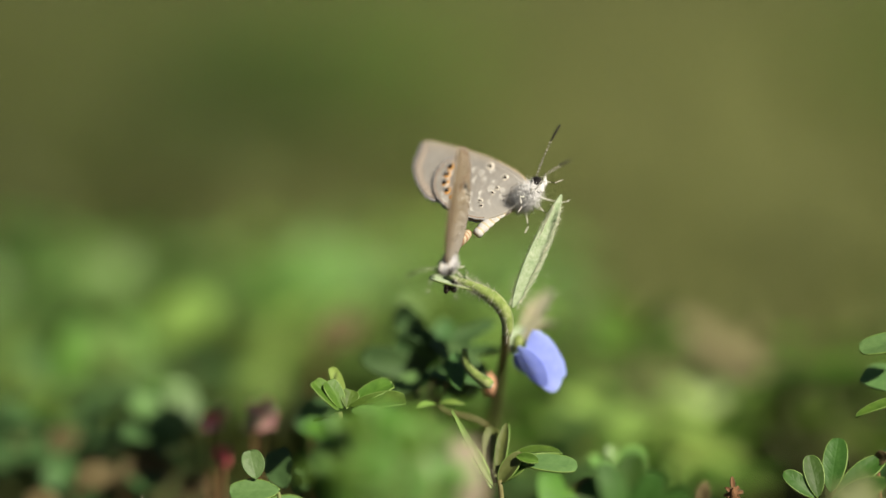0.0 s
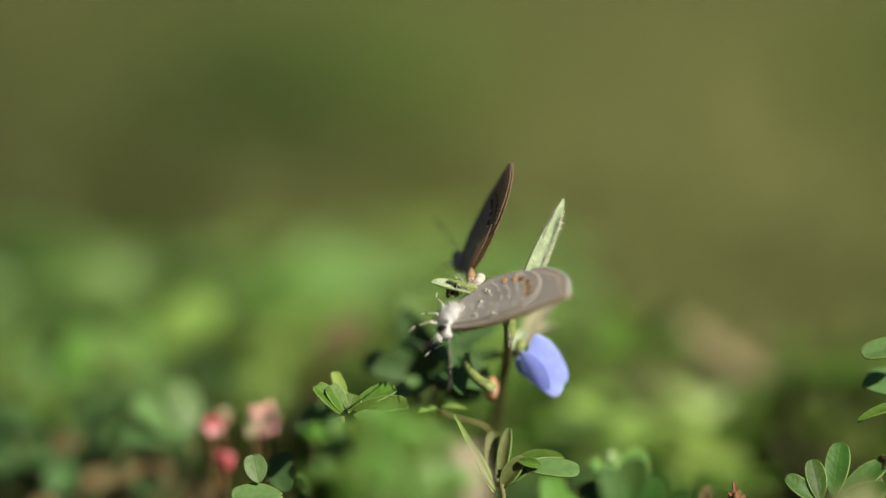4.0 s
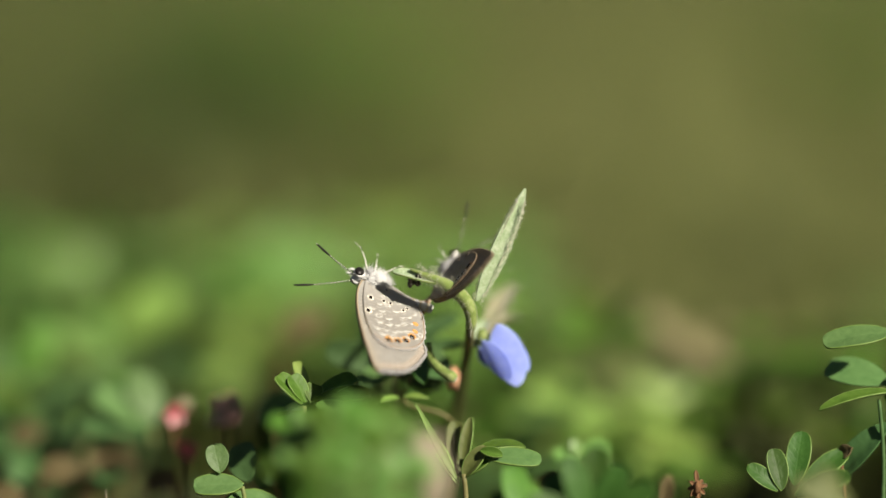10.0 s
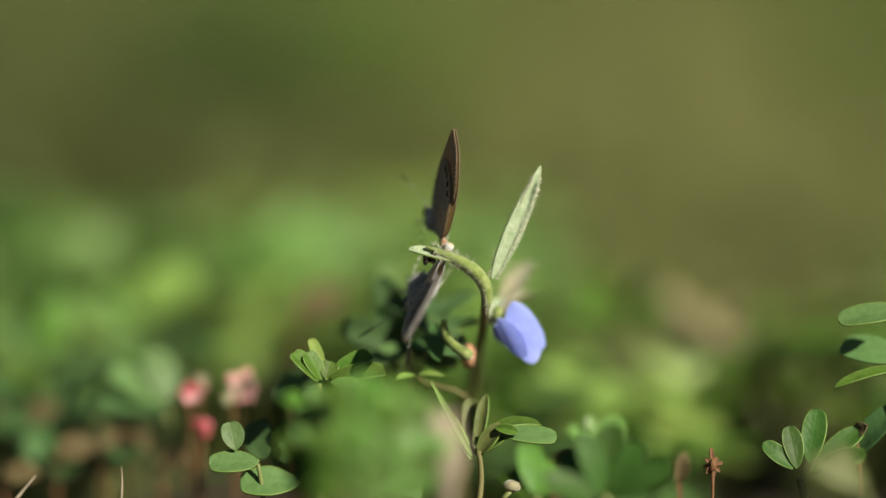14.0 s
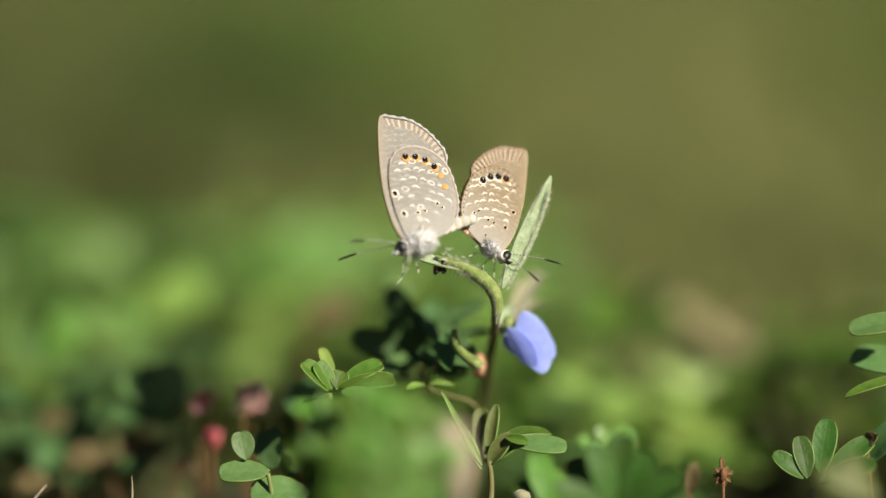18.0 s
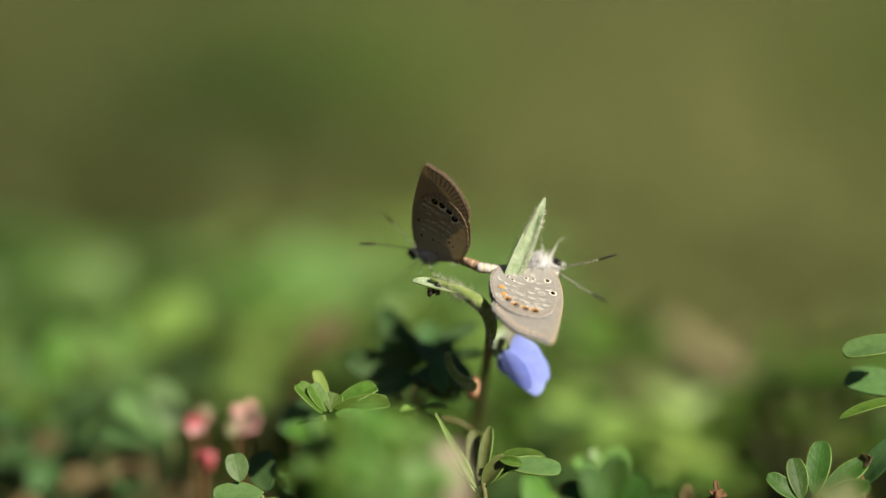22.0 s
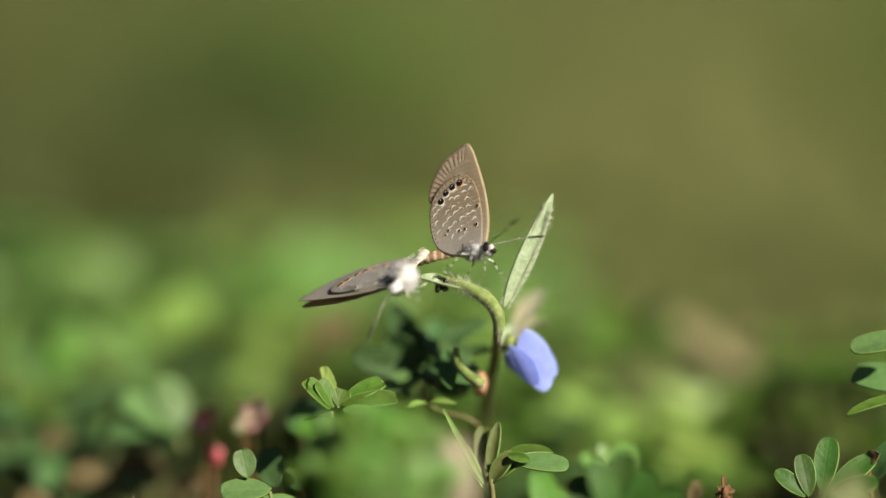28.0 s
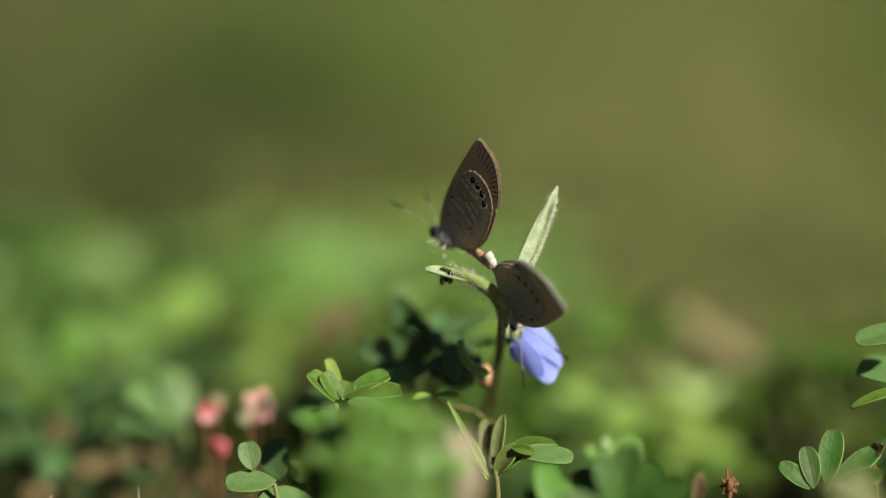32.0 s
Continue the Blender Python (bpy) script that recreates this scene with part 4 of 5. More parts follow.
def dry_pieces():
    """Withered stalks and buds among the leaves."""
    a = thing("dry_stalk", at(1.59, -23.79, -24), "pale beige dry stub of a stalk", "dry stalk")
    shaft("stub", bezier(at(1.59, -23.79, -24), at(2.08, -20.06, -24), at(1.59, -17.16, -24), at(0.68, -13.77, -24), 10), [0.25, 0.3, 0.35, 0.5, 0.8, 1.3, 1.7, 1.8, 1.6, 1.2, 0.5], DRY, a)
    leaf("husk", at(0.76, -16.33, -24), at(2.41, -14.01, -25), way(-0.3, 0.5, -1), 1.8, [DRY, DRY], a, fold=0.6, curl=0.4)
    leaf("husk", at(1.59, -18.41, -24), at(0.26, -15.46, -25), way(0.3, 0.3, -1), 1.6, [DRY, DRY], a, fold=0.6, curl=0.4)
    b = thing("dried_bud", at(22.86, -24.29, 0), "small orange-brown dried bud with pointed sepals", "bud")
    shaft("stalk", [at(22.86, -24.29, 0), at(22.97, -21.85, 0.3), at(22.95, -19.82, 0)], [0.12, 0.12, 0.16], DRY_DARK, b)
    part("head", blob(bmesh.new(), at(22.95, -19.33, 0) - b.location, (0.00042, 0.00042, 0.00055), None, 10, 0.9), DRY_DARK, b)
    for dx, dy, w in ((-14, -12, -0.4), (-2, -32, 0), (10, -15, 0.2), (17, -4, -0.4), (-17, 4, 0.2), (14, 12, -0.2), (-12, 16, -0.4), (4, 22, -0.5)):
        leaf("sepal", at(22.95, -19.33, 0), at(22.95, -19.33, 0) + way(dx, -dy, w * 10) * (math.hypot(dx, dy) / 22400), way(0, 0.3, -1), 0.36, [DRY_DARK, WITHERED], b, fold=0.5, curl=0.4, n=6, wave=0.2)
    c = thing("dry_grass_blade", at(-24.02, -24.29, 0), "thin straw-coloured dry grass blade", "grass")
    shaft("blade", bezier(at(-24.02, -24.29, 0), at(-23.75, -21.83, 0), at(-23.66, -20.71, 0), at(-23.79, -19.42, 0), 6), [0.14, 0.13, 0.12, 0.1, 0.08, 0.06, 0.02], DRY, c)
    d = thing("dry_grass_blade", at(-33.01, -24.14, -2), "thin straw-coloured dry grass blade", "grass")
    shaft("blade", bezier(at(-33.46, -24.14, -2), at(-32.35, -22.36, -2), at(-31.46, -21.26, -2), at(-30.35, -20.01, -2), 6), [0.2, 0.2, 0.18, 0.15, 0.12, 0.1, 0.05], DRY, d)
    e = thing("dry_twig", at(23.62, -8.42, 62), "fallen pale brown dry twig lying on the plants", "twig")
    shaft("twig", bezier(at(21.72, -7.17, 66), at(24.80, -9.26, 64), at(28.91, -11.86, 62), at(33.60, -15.41, 58), 10), [1.2, 1.4, 1.6, 1.7, 1.7, 1.7, 1.6, 1.5, 1.4, 1.2, 0.9], DRY_BROWN, e)
    shaft("side_twig", bezier(at(27.39, -11.10, 63), at(27.92, -9.77, 63), at(28.65, -8.68, 62), at(29.90, -7.87, 61), 6), [0.8, 0.75, 0.7, 0.65, 0.6, 0.5, 0.3], DRY_BROWN, e)
    f = thing("dried_bud", at(5.96, -24.21, -1), "small cream and brown dried bud", "bud")
    shaft("stalk", [at(5.96, -24.21, -1), at(6.50, -21.76, -1), at(6.94, -21.23, -1)], [0.25, 0.25, 0.3], STEM, f)
    part("head", blob(bmesh.new(), at(7.03, -20.96, -1) - f.location, (0.0007, 0.0006, 0.0005), None, 10, 0.6), BUD, f)


dry_pieces()


# ---- the carpet of clover behind and below
def clover_plant(seed, mats, height, leaves, leaflet):
    """Stalks that each carry three leaflets, spreading from one foot; built at the origin."""
    rnd = random.Random(seed)
    p = thing("clover_plant", (0, 0, 0), "low green clover plant with rounded three-part leaves", "clover", "clover carpet")
    shapes = []
    for k in range(4):
        whole = bmesh.new()
        turn = rnd.uniform(0, 2)
        for q in range(3):
            one = leaf_bm(leaflet * rnd.uniform(0.85, 1.1), leaflet * 0.78, 0.15 + 0.1 * k, 0.3 + 0.1 * k, 0.42, 0.62, 5, 0, 0.06, k + q)
            one.transform(Matrix.Rotation(q * 2.09 + turn, 4, "Z") @ Matrix.Rotation(rnd.uniform(-0.1, 0.4), 4, "X"))
            tmp = bpy.data.meshes.new("leaflet")
            one.to_mesh(tmp)
            one.free()
            whole.from_mesh(tmp)
            bpy.data.meshes.remove(tmp)
        me = bpy.data.meshes.new("leaf")
        whole.to_mesh(me)
        whole.free()
        me.materials.append(mats[0])
        me.materials.append(mats[1])
        me.polygons.foreach_set("use_smooth", [True] * len(me.polygons))
        shapes.append(me)
    for k in range(leaves):
        a = 2 * math.pi * (k * 0.381966) + rnd.uniform(-0.3, 0.3)
        r = math.sqrt((k + 0.5) / leaves) * 0.62 * height
        top = Vector((math.cos(a) * r, math.sin(a) * r, height * (rnd.uniform(0.7, 1.0) - 0.35 * (r / height))))
        part("stalk", tube(bmesh.new(), bezier(Vector((0, 0, 0)), Vector((top.x * 0.2, top.y * 0.2, top.z * 0.5)), Vector((top.x * 0.8, top.y * 0.8, top.z * 0.8)), top, 4), [0.0004, 0.00035, 0.0003, 0.00027, 0.00022], 5), STEM, p)
        tilt = Vector((rnd.gauss(0.1, 0.28), rnd.gauss(-0.3, 0.28), 1)).normalized()
        b = rnd.uniform(0, 6.28)
        ob = part("leaf", rnd.choice(shapes), None, p)
        ob.matrix_basis = aim(top, top + Vector((math.cos(b), math.sin(b), 0)), tilt)
    return p


# one clover in plain greens, with copies coloured as sunlit and as shaded
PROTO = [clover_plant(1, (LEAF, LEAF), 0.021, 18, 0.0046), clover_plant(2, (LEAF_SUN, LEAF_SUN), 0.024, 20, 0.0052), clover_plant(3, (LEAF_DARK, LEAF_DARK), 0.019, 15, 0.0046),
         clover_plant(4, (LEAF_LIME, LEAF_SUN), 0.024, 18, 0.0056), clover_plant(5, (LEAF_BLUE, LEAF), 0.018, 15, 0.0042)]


def carpet():
    rnd = random.Random(11)
    first = set()
    spots = []
    y = 0.364
    while y < 0.485:
        half = y * 0.112 + 0.012
        step = 0.0145 + (y - 0.35) * 0.03
        x = -half
        while x < half:
            spots.append((x + rnd.uniform(-0.4, 0.4) * step, y + rnd.uniform(-0.4, 0.4) * step))
            x += step
        y += step * 0.9
    # the last few, far off, stand in for dark shrubs
    spots += [(rnd.uniform(-0.055, -0.01), rnd.uniform(0.66, 0.80)) for _ in range(6)][:3] + [(rnd.uniform(0.085, 0.11), rnd.uniform(0.75, 0.9)) for _ in range(3)]
    for x, y in spots:
        if 0.6 > y > 0.42 and x / y > 0.055 and rnd.random() < 0.6:
            continue
        if y < 0.43 and 0.017 < x < 0.037 and rnd.random() < 0.8:
            continue
        if y < 0.41 and -0.025 < x < -0.003:
            continue
        if 0.6 > y > 0.43 and x > 0.008 and rnd.random() < 0.22:
            continue
        # by place: mostly shade-coloured copies front left, sun-coloured ones farther back left
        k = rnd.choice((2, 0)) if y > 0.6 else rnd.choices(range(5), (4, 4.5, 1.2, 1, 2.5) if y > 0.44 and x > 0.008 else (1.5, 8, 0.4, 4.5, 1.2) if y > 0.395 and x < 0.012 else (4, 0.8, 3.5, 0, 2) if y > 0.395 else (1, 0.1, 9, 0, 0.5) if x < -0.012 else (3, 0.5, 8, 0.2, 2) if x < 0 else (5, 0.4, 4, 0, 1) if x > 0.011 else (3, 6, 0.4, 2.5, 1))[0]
        s = rnd.uniform(0.72, 1.18) * (0.66 if 0.6 > y > 0.415 and x > 0.016 else 1.0) * (1.5 if y > 0.6 else (1.06 - (y - 0.42) * 5) if y > 0.42 else 0.85 if x < -0.012 else 0.84)
        m = pose(x, y, -0.003, rnd.uniform(-8, 8), rnd.uniform(-8, 8), rnd.uniform(0, 360))
        if y < 0.379 and x > 0.002:
            continue
        if k not in first:
            first.add(k)
            PROTO[k].matrix_basis = m
            continue
        ob = copy_thing(PROTO[k], m)
        ob.scale = (s, s, s)
    # smaller ones in front of them, on the drier side
    rnd = random.Random(5)
    for _ in range(10):
        x, y = rnd.uniform(0.004, 0.025), rnd.uniform(0.365, 0.382)
        k = rnd.choices(range(5), (5, 3, 2, 0.6, 2))[0]
        s = rnd.uniform(0.42, 0.68)
        copy_thing(PROTO[k], pose(x, y, -0.003, rnd.uniform(-8, 8), rnd.uniform(-8, 8), rnd.uniform(0, 360))).scale = (s, s, s)


carpet()


def turf(name, n, x0, x1, y0, y1, low, high, mats, dry, seed, label):
    """Short grass, blade by blade in one mesh, thicker where the noise says so."""
    rnd = random.Random(seed)
    verts, faces, slots = [], [], []
    while len(faces) < n:
        x, y = rnd.uniform(x0, x1), rnd.uniform(y0, y1)
        if abs(x) > y * 0.30 + 0.10 or noise.noise(Vector((x * 7, y * 7, seed))) < rnd.uniform(-0.6, 0.5):
            continue
        h, a, w = rnd.uniform(low, high), rnd.uniform(0, 6.28), rnd.uniform(0.0006, 0.0014)
        dx, dy = math.cos(a) * w, math.sin(a) * w
        lx, ly = rnd.gauss(0, 0.45) * h, rnd.gauss(0, 0.45) * h
        i = len(verts)
        verts += [(x - dx, y - dy, -0.004), (x + dx, y + dy, -0.004), (x + dx * 0.8 + lx * 0.4, y + dy * 0.8 + ly * 0.4, h * 0.6), (x - dx * 0.8 + lx * 0.4, y - dy * 0.8 + ly * 0.4, h * 0.6), (x + lx, y + ly, h)]
        faces += [(i, i + 1, i + 2, i + 3), (i + 3, i + 2, i + 4)]
        s = 1 if rnd.random() < dry + 3.5 * x / y else 0
        slots += [s, s]
    me = bpy.data.meshes.new(name)
    me.from_pydata(verts, [], faces)
    for m in mats:
        me.materials.append(m)
    me.polygons.foreach_set("material_index", slots)
    return tagged(new(name, me), label, "grass", kind="stuff")


GRASS = material("grass_green", ((0.055, 0.075, 0.017), (0.100, 0.122, 0.030)), 40, 0.6, 0, 0.25)
STRAW = material("grass_straw", ((0.145, 0.163, 0.050), (0.220, 0.240, 0.083)), 40, 0.7, 0, 0.2)
turf("meadow_grass", 68000, -0.85, 0.85, 0.48, 2.4, 0.005, 0.02, [GRASS, STRAW], 0.46, 3, "short green and straw-coloured meadow grass")
turf("low_grass", 9000, -0.24, 0.24, 0.385, 0.64, 0.004, 0.012, [GRASS, STRAW], 0.25, 5, "sparse short grass between the clover plants")


# ---- the butterflies
def seen_side(u, v):
    """From the drawing of a closed wing to the insect's own axes: ahead, above."""
    return -0.857 * u - 0.515 * v, -0.515 * u + 0.857 * v


FORE = [(-0.06, 0.0), (-0.14, 0.10), (-0.20, 0.24), (-0.245, 0.41), (-0.27, 0.58), (-0.285, 0.76), (-0.29, 0.92), (-0.265, 0.985), (-0.18, 0.985), (-0.065, 0.975), (0.025, 0.935), (0.10, 0.88), (0.17, 0.81), (0.225, 0.73), (0.225, 0.60), (0.14, 0.40), (0.06, 0.18), (0.01, 0.02)]
HIND = [(-0.05, 0.02), (-0.12, 0.16), (-0.175, 0.32), (-0.205, 0.48), (-0.20, 0.62), (-0.15, 0.715), (-0.07, 0.755), (0.02, 0.76), (0.11, 0.735), (0.19, 0.68), (0.25, 0.60), (0.29, 0.50), (0.315, 0.405), (0.325, 0.325), (0.31, 0.225), (0.226, 0.110), (0.109, 0.018), (0.015, -0.05)]


def smooth_outline(pts, k):
    """Rounds a closed outline, k points for each given one (Catmull-Rom)."""
    out, n = [], len(pts)
    for i in range(n):
        a, b, c, d = (Vector(pts[(i + j) % n]) for j in (-1, 0, 1, 2))
        for s in range(k):
            t = s / k
            out.append(0.5 * ((2 * b) + (c - a) * t + (2 * a - 5 * b + 4 * c - d) * t * t + (3 * b - a - 3 * c + d) * t ** 3))
    return out


def wing_bm(outline, margin, size, side, thick, bulge, stripes, edge, checks):
    """A thin wing in two skins, hinged at the origin. Slots: 0 underside, 1 upperside, 2 fringe, 3 margin line, 4 and 5 streaks, 6 leading edge."""
    k = 8 if stripes else 6
    pts = smooth_outline(outline, k)
    hub = sum(pts, Vector((0, 0))) / len(pts)
    rings = (0.35, 0.66, 0.78, 0.885, 0.925, 0.962, 1.0)
    bm = bmesh.new()
    lo, hi = margin[0] * k, margin[1] * k
    skins = []
    for s in (1, -1):
        made = []
        for r in rings:
            row = []
            for i, p in enumerate(pts):
                q = hub.lerp(p, r)
                if r == 1.0 and lo <= i <= hi:
                    q = q + (p - hub).normalized() * 0.0045 * math.sin(i * 2.4 * 4 / k)
                f, d = seen_side(q.x, q.y)
                y = side * (bulge * math.sin(math.pi * min(1, max(0, d))) + s * thick + 0.004 * noise.noise(Vector((f * 4, d * 4, 1))))
                row.append(bm.verts.new(Vector((f, y, d)) * size))
            made.append(row)
        f, d = seen_side(hub.x, hub.y)
        mid = bm.verts.new(Vector((f, side * (bulge * math.sin(math.pi * min(1, max(0, d))) + s * thick), d)) * size)
        n = len(pts)
        for i in range(n):
            j = (i + 1) % n
            fs = [bm.faces.new((mid, made[0][i], made[0][j]))]
            fs[0].material_index = 0 if s > 0 else 1
            for r in range(len(rings) - 1):
                fc = bm.faces.new((made[r][i], made[r + 1][i], made[r + 1][j], made[r][j]))
                slot = 0 if s > 0 else 1
                if lo <= i < hi:
                    if r == 5:
                        slot = 4 if checks and i % 4 == 0 else 2
                    elif s > 0 and r == 4:
                        slot = 3
                    elif s > 0 and stripes and 4 - stripes < r < 4:
                        slot = (4, slot, 5, slot)[i % 4]
                elif r == 5 and i < lo and edge:
                    slot = 6
                fc.material_index = slot
        skins.append(made[-1])
    n = len(pts)
    for i in range(n):
        j = (i + 1) % n
        bm.faces.new((skins[0][i], skins[0][j], skins[1][j], skins[1][i])).material_index = 2 if lo <= i < hi else 6 if edge else 0
    bmesh.ops.recalc_face_normals(bm, faces=bm.faces[:])
    return bm


def disc_bm(r, h, seg=14, squash=1.0):
    bm = bmesh.new()
    top = [bm.verts.new((math.cos(a) * r * squash, h, math.sin(a) * r)) for a in (2 * math.pi * k / seg for k in range(seg))]
    mid = bm.verts.new((0, h * 1.05, 0))
    low = [bm.verts.new((v.co.x * 1.08, 0, v.co.z * 1.08)) for v in top]
    for i in range(seg):
        j = (i + 1) % seg
        bm.faces.new((top[i], top[j], mid))
        bm.faces.new((low[i], low[j], top[j], top[i]))
    return bm


def inside(u, v, outline, shrink):
    """Whether a place on the drawing lies within an outline drawn in towards its middle."""
    mid = sum((Vector(p) for p in outline), Vector((0, 0))) / len(outline)
    pts = [mid.lerp(Vector(p), shrink) for p in outline]
    odd = False
    for p, q in zip(pts, pts[1:] + pts[:1]):
        if (p.y > v) != (q.y > v) and u < p.x + (v - p.y) / (q.y - p.y) * (q.x - p.x):
            odd = not odd
    return odd


def marks(L, side, pale):
    """Rows of pale crescents between the veins of a hindwing, lying on its skin."""
    rnd = random.Random(31 if pale else 32)
    out = []
    for far, first, last, n in ((0.20, -14, 32, 3), (0.285, -22, 36, 5), (0.355, -23, 40, 6), (0.425, -24, 40, 7), (0.495, -23, 40, 8), (0.565, -18, 34, 8), (0.625, -12, 24, 6)):
        for k in range(n):
            if rnd.random() < 0.10:
                continue
            a = radians(first + (last - first) * (k + 0.5) / n + rnd.uniform(-1.5, 1.5))
            r = far * rnd.uniform(0.98, 1.02)
            wide = far * radians((last - first) / n) * rnd.uniform(0.38, 0.50)
            tall = rnd.uniform(0.012, 0.020)
            ring = pale and rnd.random() < 0.25
            steps = 12 if ring else 7
            thick = rnd.uniform(0.012, 0.018) * (0.6 if ring else 1)
            skew = rnd.uniform(-0.30, 0.30)
            spots = []
            for i in range(steps + 1):
                t = i / steps
                for g in (-0.5, 0.5):
                    if ring:
                        q = 2 * math.pi * t
                        x, y = math.cos(q) * (wide * 0.8 + g * thick), math.sin(q) * (tall + g * thick)
                    else:
                        x = (2 * t - 1) * wide
                        y = tall * math.cos(math.pi * (t - 0.5)) + g * thick * (0.35 + 0.65 * math.sin(math.pi * t))
                    y += skew * x
                    spots.append((math.sin(a) * (r + y) + math.cos(a) * x, math.cos(a) * (r + y) - math.sin(a) * x))
            if not all(inside(u, v, HIND, 0.93) for u, v in spots):
                continue
            bm = bmesh.new()
            row = []
            for u, v in spots:
                f, d = seen_side(u, v)
                y = 0.012 * math.sin(math.pi * min(1, max(0, d))) + 0.0025 + 0.004 * noise.noise(Vector((f * 4, d * 4, 1)))
                row.append(bm.verts.new(Vector((f, side * (max(y, 0.0025) + 0.0022), d)) * L))
            for i in range(0, len(row) - 2, 2):
                bm.faces.new((row[i], row[i + 1], row[i + 3], row[i + 2]))
            out.append(bm)
    return out


EYESPOTS = [(-0.085, 0.668), (-0.012, 0.672), (0.062, 0.655), (0.130, 0.610)]
DOTS = [(-0.156, 0.373, 1.0), (-0.085, 0.224, 0.9), (0.02, 0.245, 0.6), (0.07, 0.262, 0.6), (0.16, 0.325, 0.6), (0.09, 0.12, 0.5), (0.20, 0.30, 0.5)]


def butterfly(name, label, size, pale):
    """Body along +x (head in front), wings standing up along +z. Returns the thing and its four wings."""
    L = size / 1000
    b = thing(name, (0, 0, 0), label, "butterfly", "butterflies")
    fur = FUR_WHITE if pale else FUR_GREY
    part("thorax", blob(bmesh.new(), (-0.02 * L, 0, -0.01 * L), (0.092 * L, 0.055 * L, 0.060 * L), None, 14, 0.15), fur, b, "furry thorax")
    rnd = random.Random(size)
    spots = []
    for _ in range(1400 if pale else 500):
        d = Vector((rnd.gauss(-0.35, 0.8), rnd.gauss(0, 1), rnd.gauss(-0.4, 0.8))).normalized()
        spots.append((Vector((d.x * 0.088 * L - 0.02 * L, d.y * 0.052 * L, d.z * 0.056 * L - 0.01 * L)), d))
    hairs("fur", spots, fur, b, (0.095 if pale else 0.055) * L, Vector((-0.6, 0, -0.2)), 0.0032 * L, 0.6)
    # abdomen, ringed
    pts, rad, slots = [], [], []
    for i in range(25):
        s = i / 24
        pts.append(Vector((-0.06 * L - (0.44 if pale else 0.515) * L * s, 0, (-0.035 if pale else -0.08) * L * s ** 1.4 + 0.015 * L * math.sin(s * math.pi))))
        rad.append(L * 0.047 * (0.75 + 0.5 * math.sin(math.pi * (0.15 + 0.7 * s))) * (1 - 0.20 * s) * (1.0 if i % 3 else 0.86))
        slots.append(0 if i % 3 else 1)
    belly = tube(bmesh.new(), pts, rad, 12, slots)
    for v in belly.verts:
        v.co.y *= 0.22 + 0.73 * max(0, min(1, (-v.co.x / L - 0.33) / 0.12))
    part("abdomen", belly, [FUR_PALE, RING_CREAM] if pale else [RING_RUST, RING_CREAM], b, "ringed abdomen")
    head = part("head", blob(bmesh.new(), (0.095 * L, 0, 0.0), (0.048 * L, 0.048 * L, 0.052 * L), None, 12, 0.1), fur, b)
    for s in (1, -1):
        part("eye", blob(bmesh.new(), (0.110 * L, s * 0.043 * L, 0.006 * L), (0.037 * L, 0.023 * L, 0.048 * L), None, 14), EYE_BLACK, head, "glossy black compound eye")
        part("eye_rim", blob(bmesh.new(), (0.101 * L, s * 0.033 * L, 0.005 * L), (0.042 * L, 0.021 * L, 0.054 * L), None, 14), FUR_WHITE if pale else BAND_WHITE, head, "white scales round the eye")
        part("palp", tube(bmesh.new(), [Vector((0.12, s * 0.015, -0.02)) * L, Vector((0.165, s * 0.018, -0.015)) * L, Vector((0.19, s * 0.02, 0.01)) * L], [0.013 * L, 0.011 * L, 0.003 * L], 6), FUR_WHITE if pale else BAND_BLACK, head)
        a = bezier(Vector((0.115, s * 0.018, 0.04)) * L, Vector((0.22, s * 0.07, 0.095)) * L, Vector((0.35, s * 0.14, 0.15)) * L, Vector((0.50, s * 0.21, 0.175)) * L, 46)
        part("antenna", tube(bmesh.new(), a, [L * (0.0037 if i < 32 else 0.0037 + 0.0058 * math.sin((i - 31) / 16.5 * math.pi)) for i in range(47)], 6, [1 if (i % 3 == 1 and i < 34) or i > 45 else 0 for i in range(47)]), [BAND_BLACK, BAND_WHITE], head, "black and white banded antenna with a dark club")
        for k, (x, reach) in enumerate(((0.06, 0.10), (0.01, 0.02), (-0.04, -0.09))):
            knee = Vector((x + reach * 0.5, s * 0.11, -0.07)) * L
            foot = Vector((x + reach * 1.1, s * 0.12, -0.165)) * L
            toe = Vector((x + reach * 1.7, s * 0.125, -0.19)) * L
            lp = [Vector((x, s * 0.04, -0.05)) * L, knee.lerp(Vector((x, s * 0.04, -0.05)) * L, 0.5), knee, knee.lerp(foot, 0.35), knee.lerp(foot, 0.7), foot, foot.lerp(toe, 0.5), toe]
            part("leg", tube(bmesh.new(), lp, [r * L for r in (0.0065, 0.0055, 0.0042, 0.0035, 0.0031, 0.0028, 0.0025, 0.002)], 6, [1, 1, 0, 1, 0, 1, 0, 0] if not pale else [1, 1, 1, 1, 0, 1, 1, 0]), [BAND_BLACK, BAND_WHITE], b)
    under = UNDER_PALE if pale else UNDER_BROWN
    mats = [under, UPPER if pale else UPPER_RUST, FRINGE_PALE if pale else FRINGE_BROWN, MARGIN_GREY if pale else FRINGE_BROWN, STREAK_SOFT if pale else STREAK_DARK, STREAK_CREAM if pale else STREAK_PALE, COSTA]
    wings = []
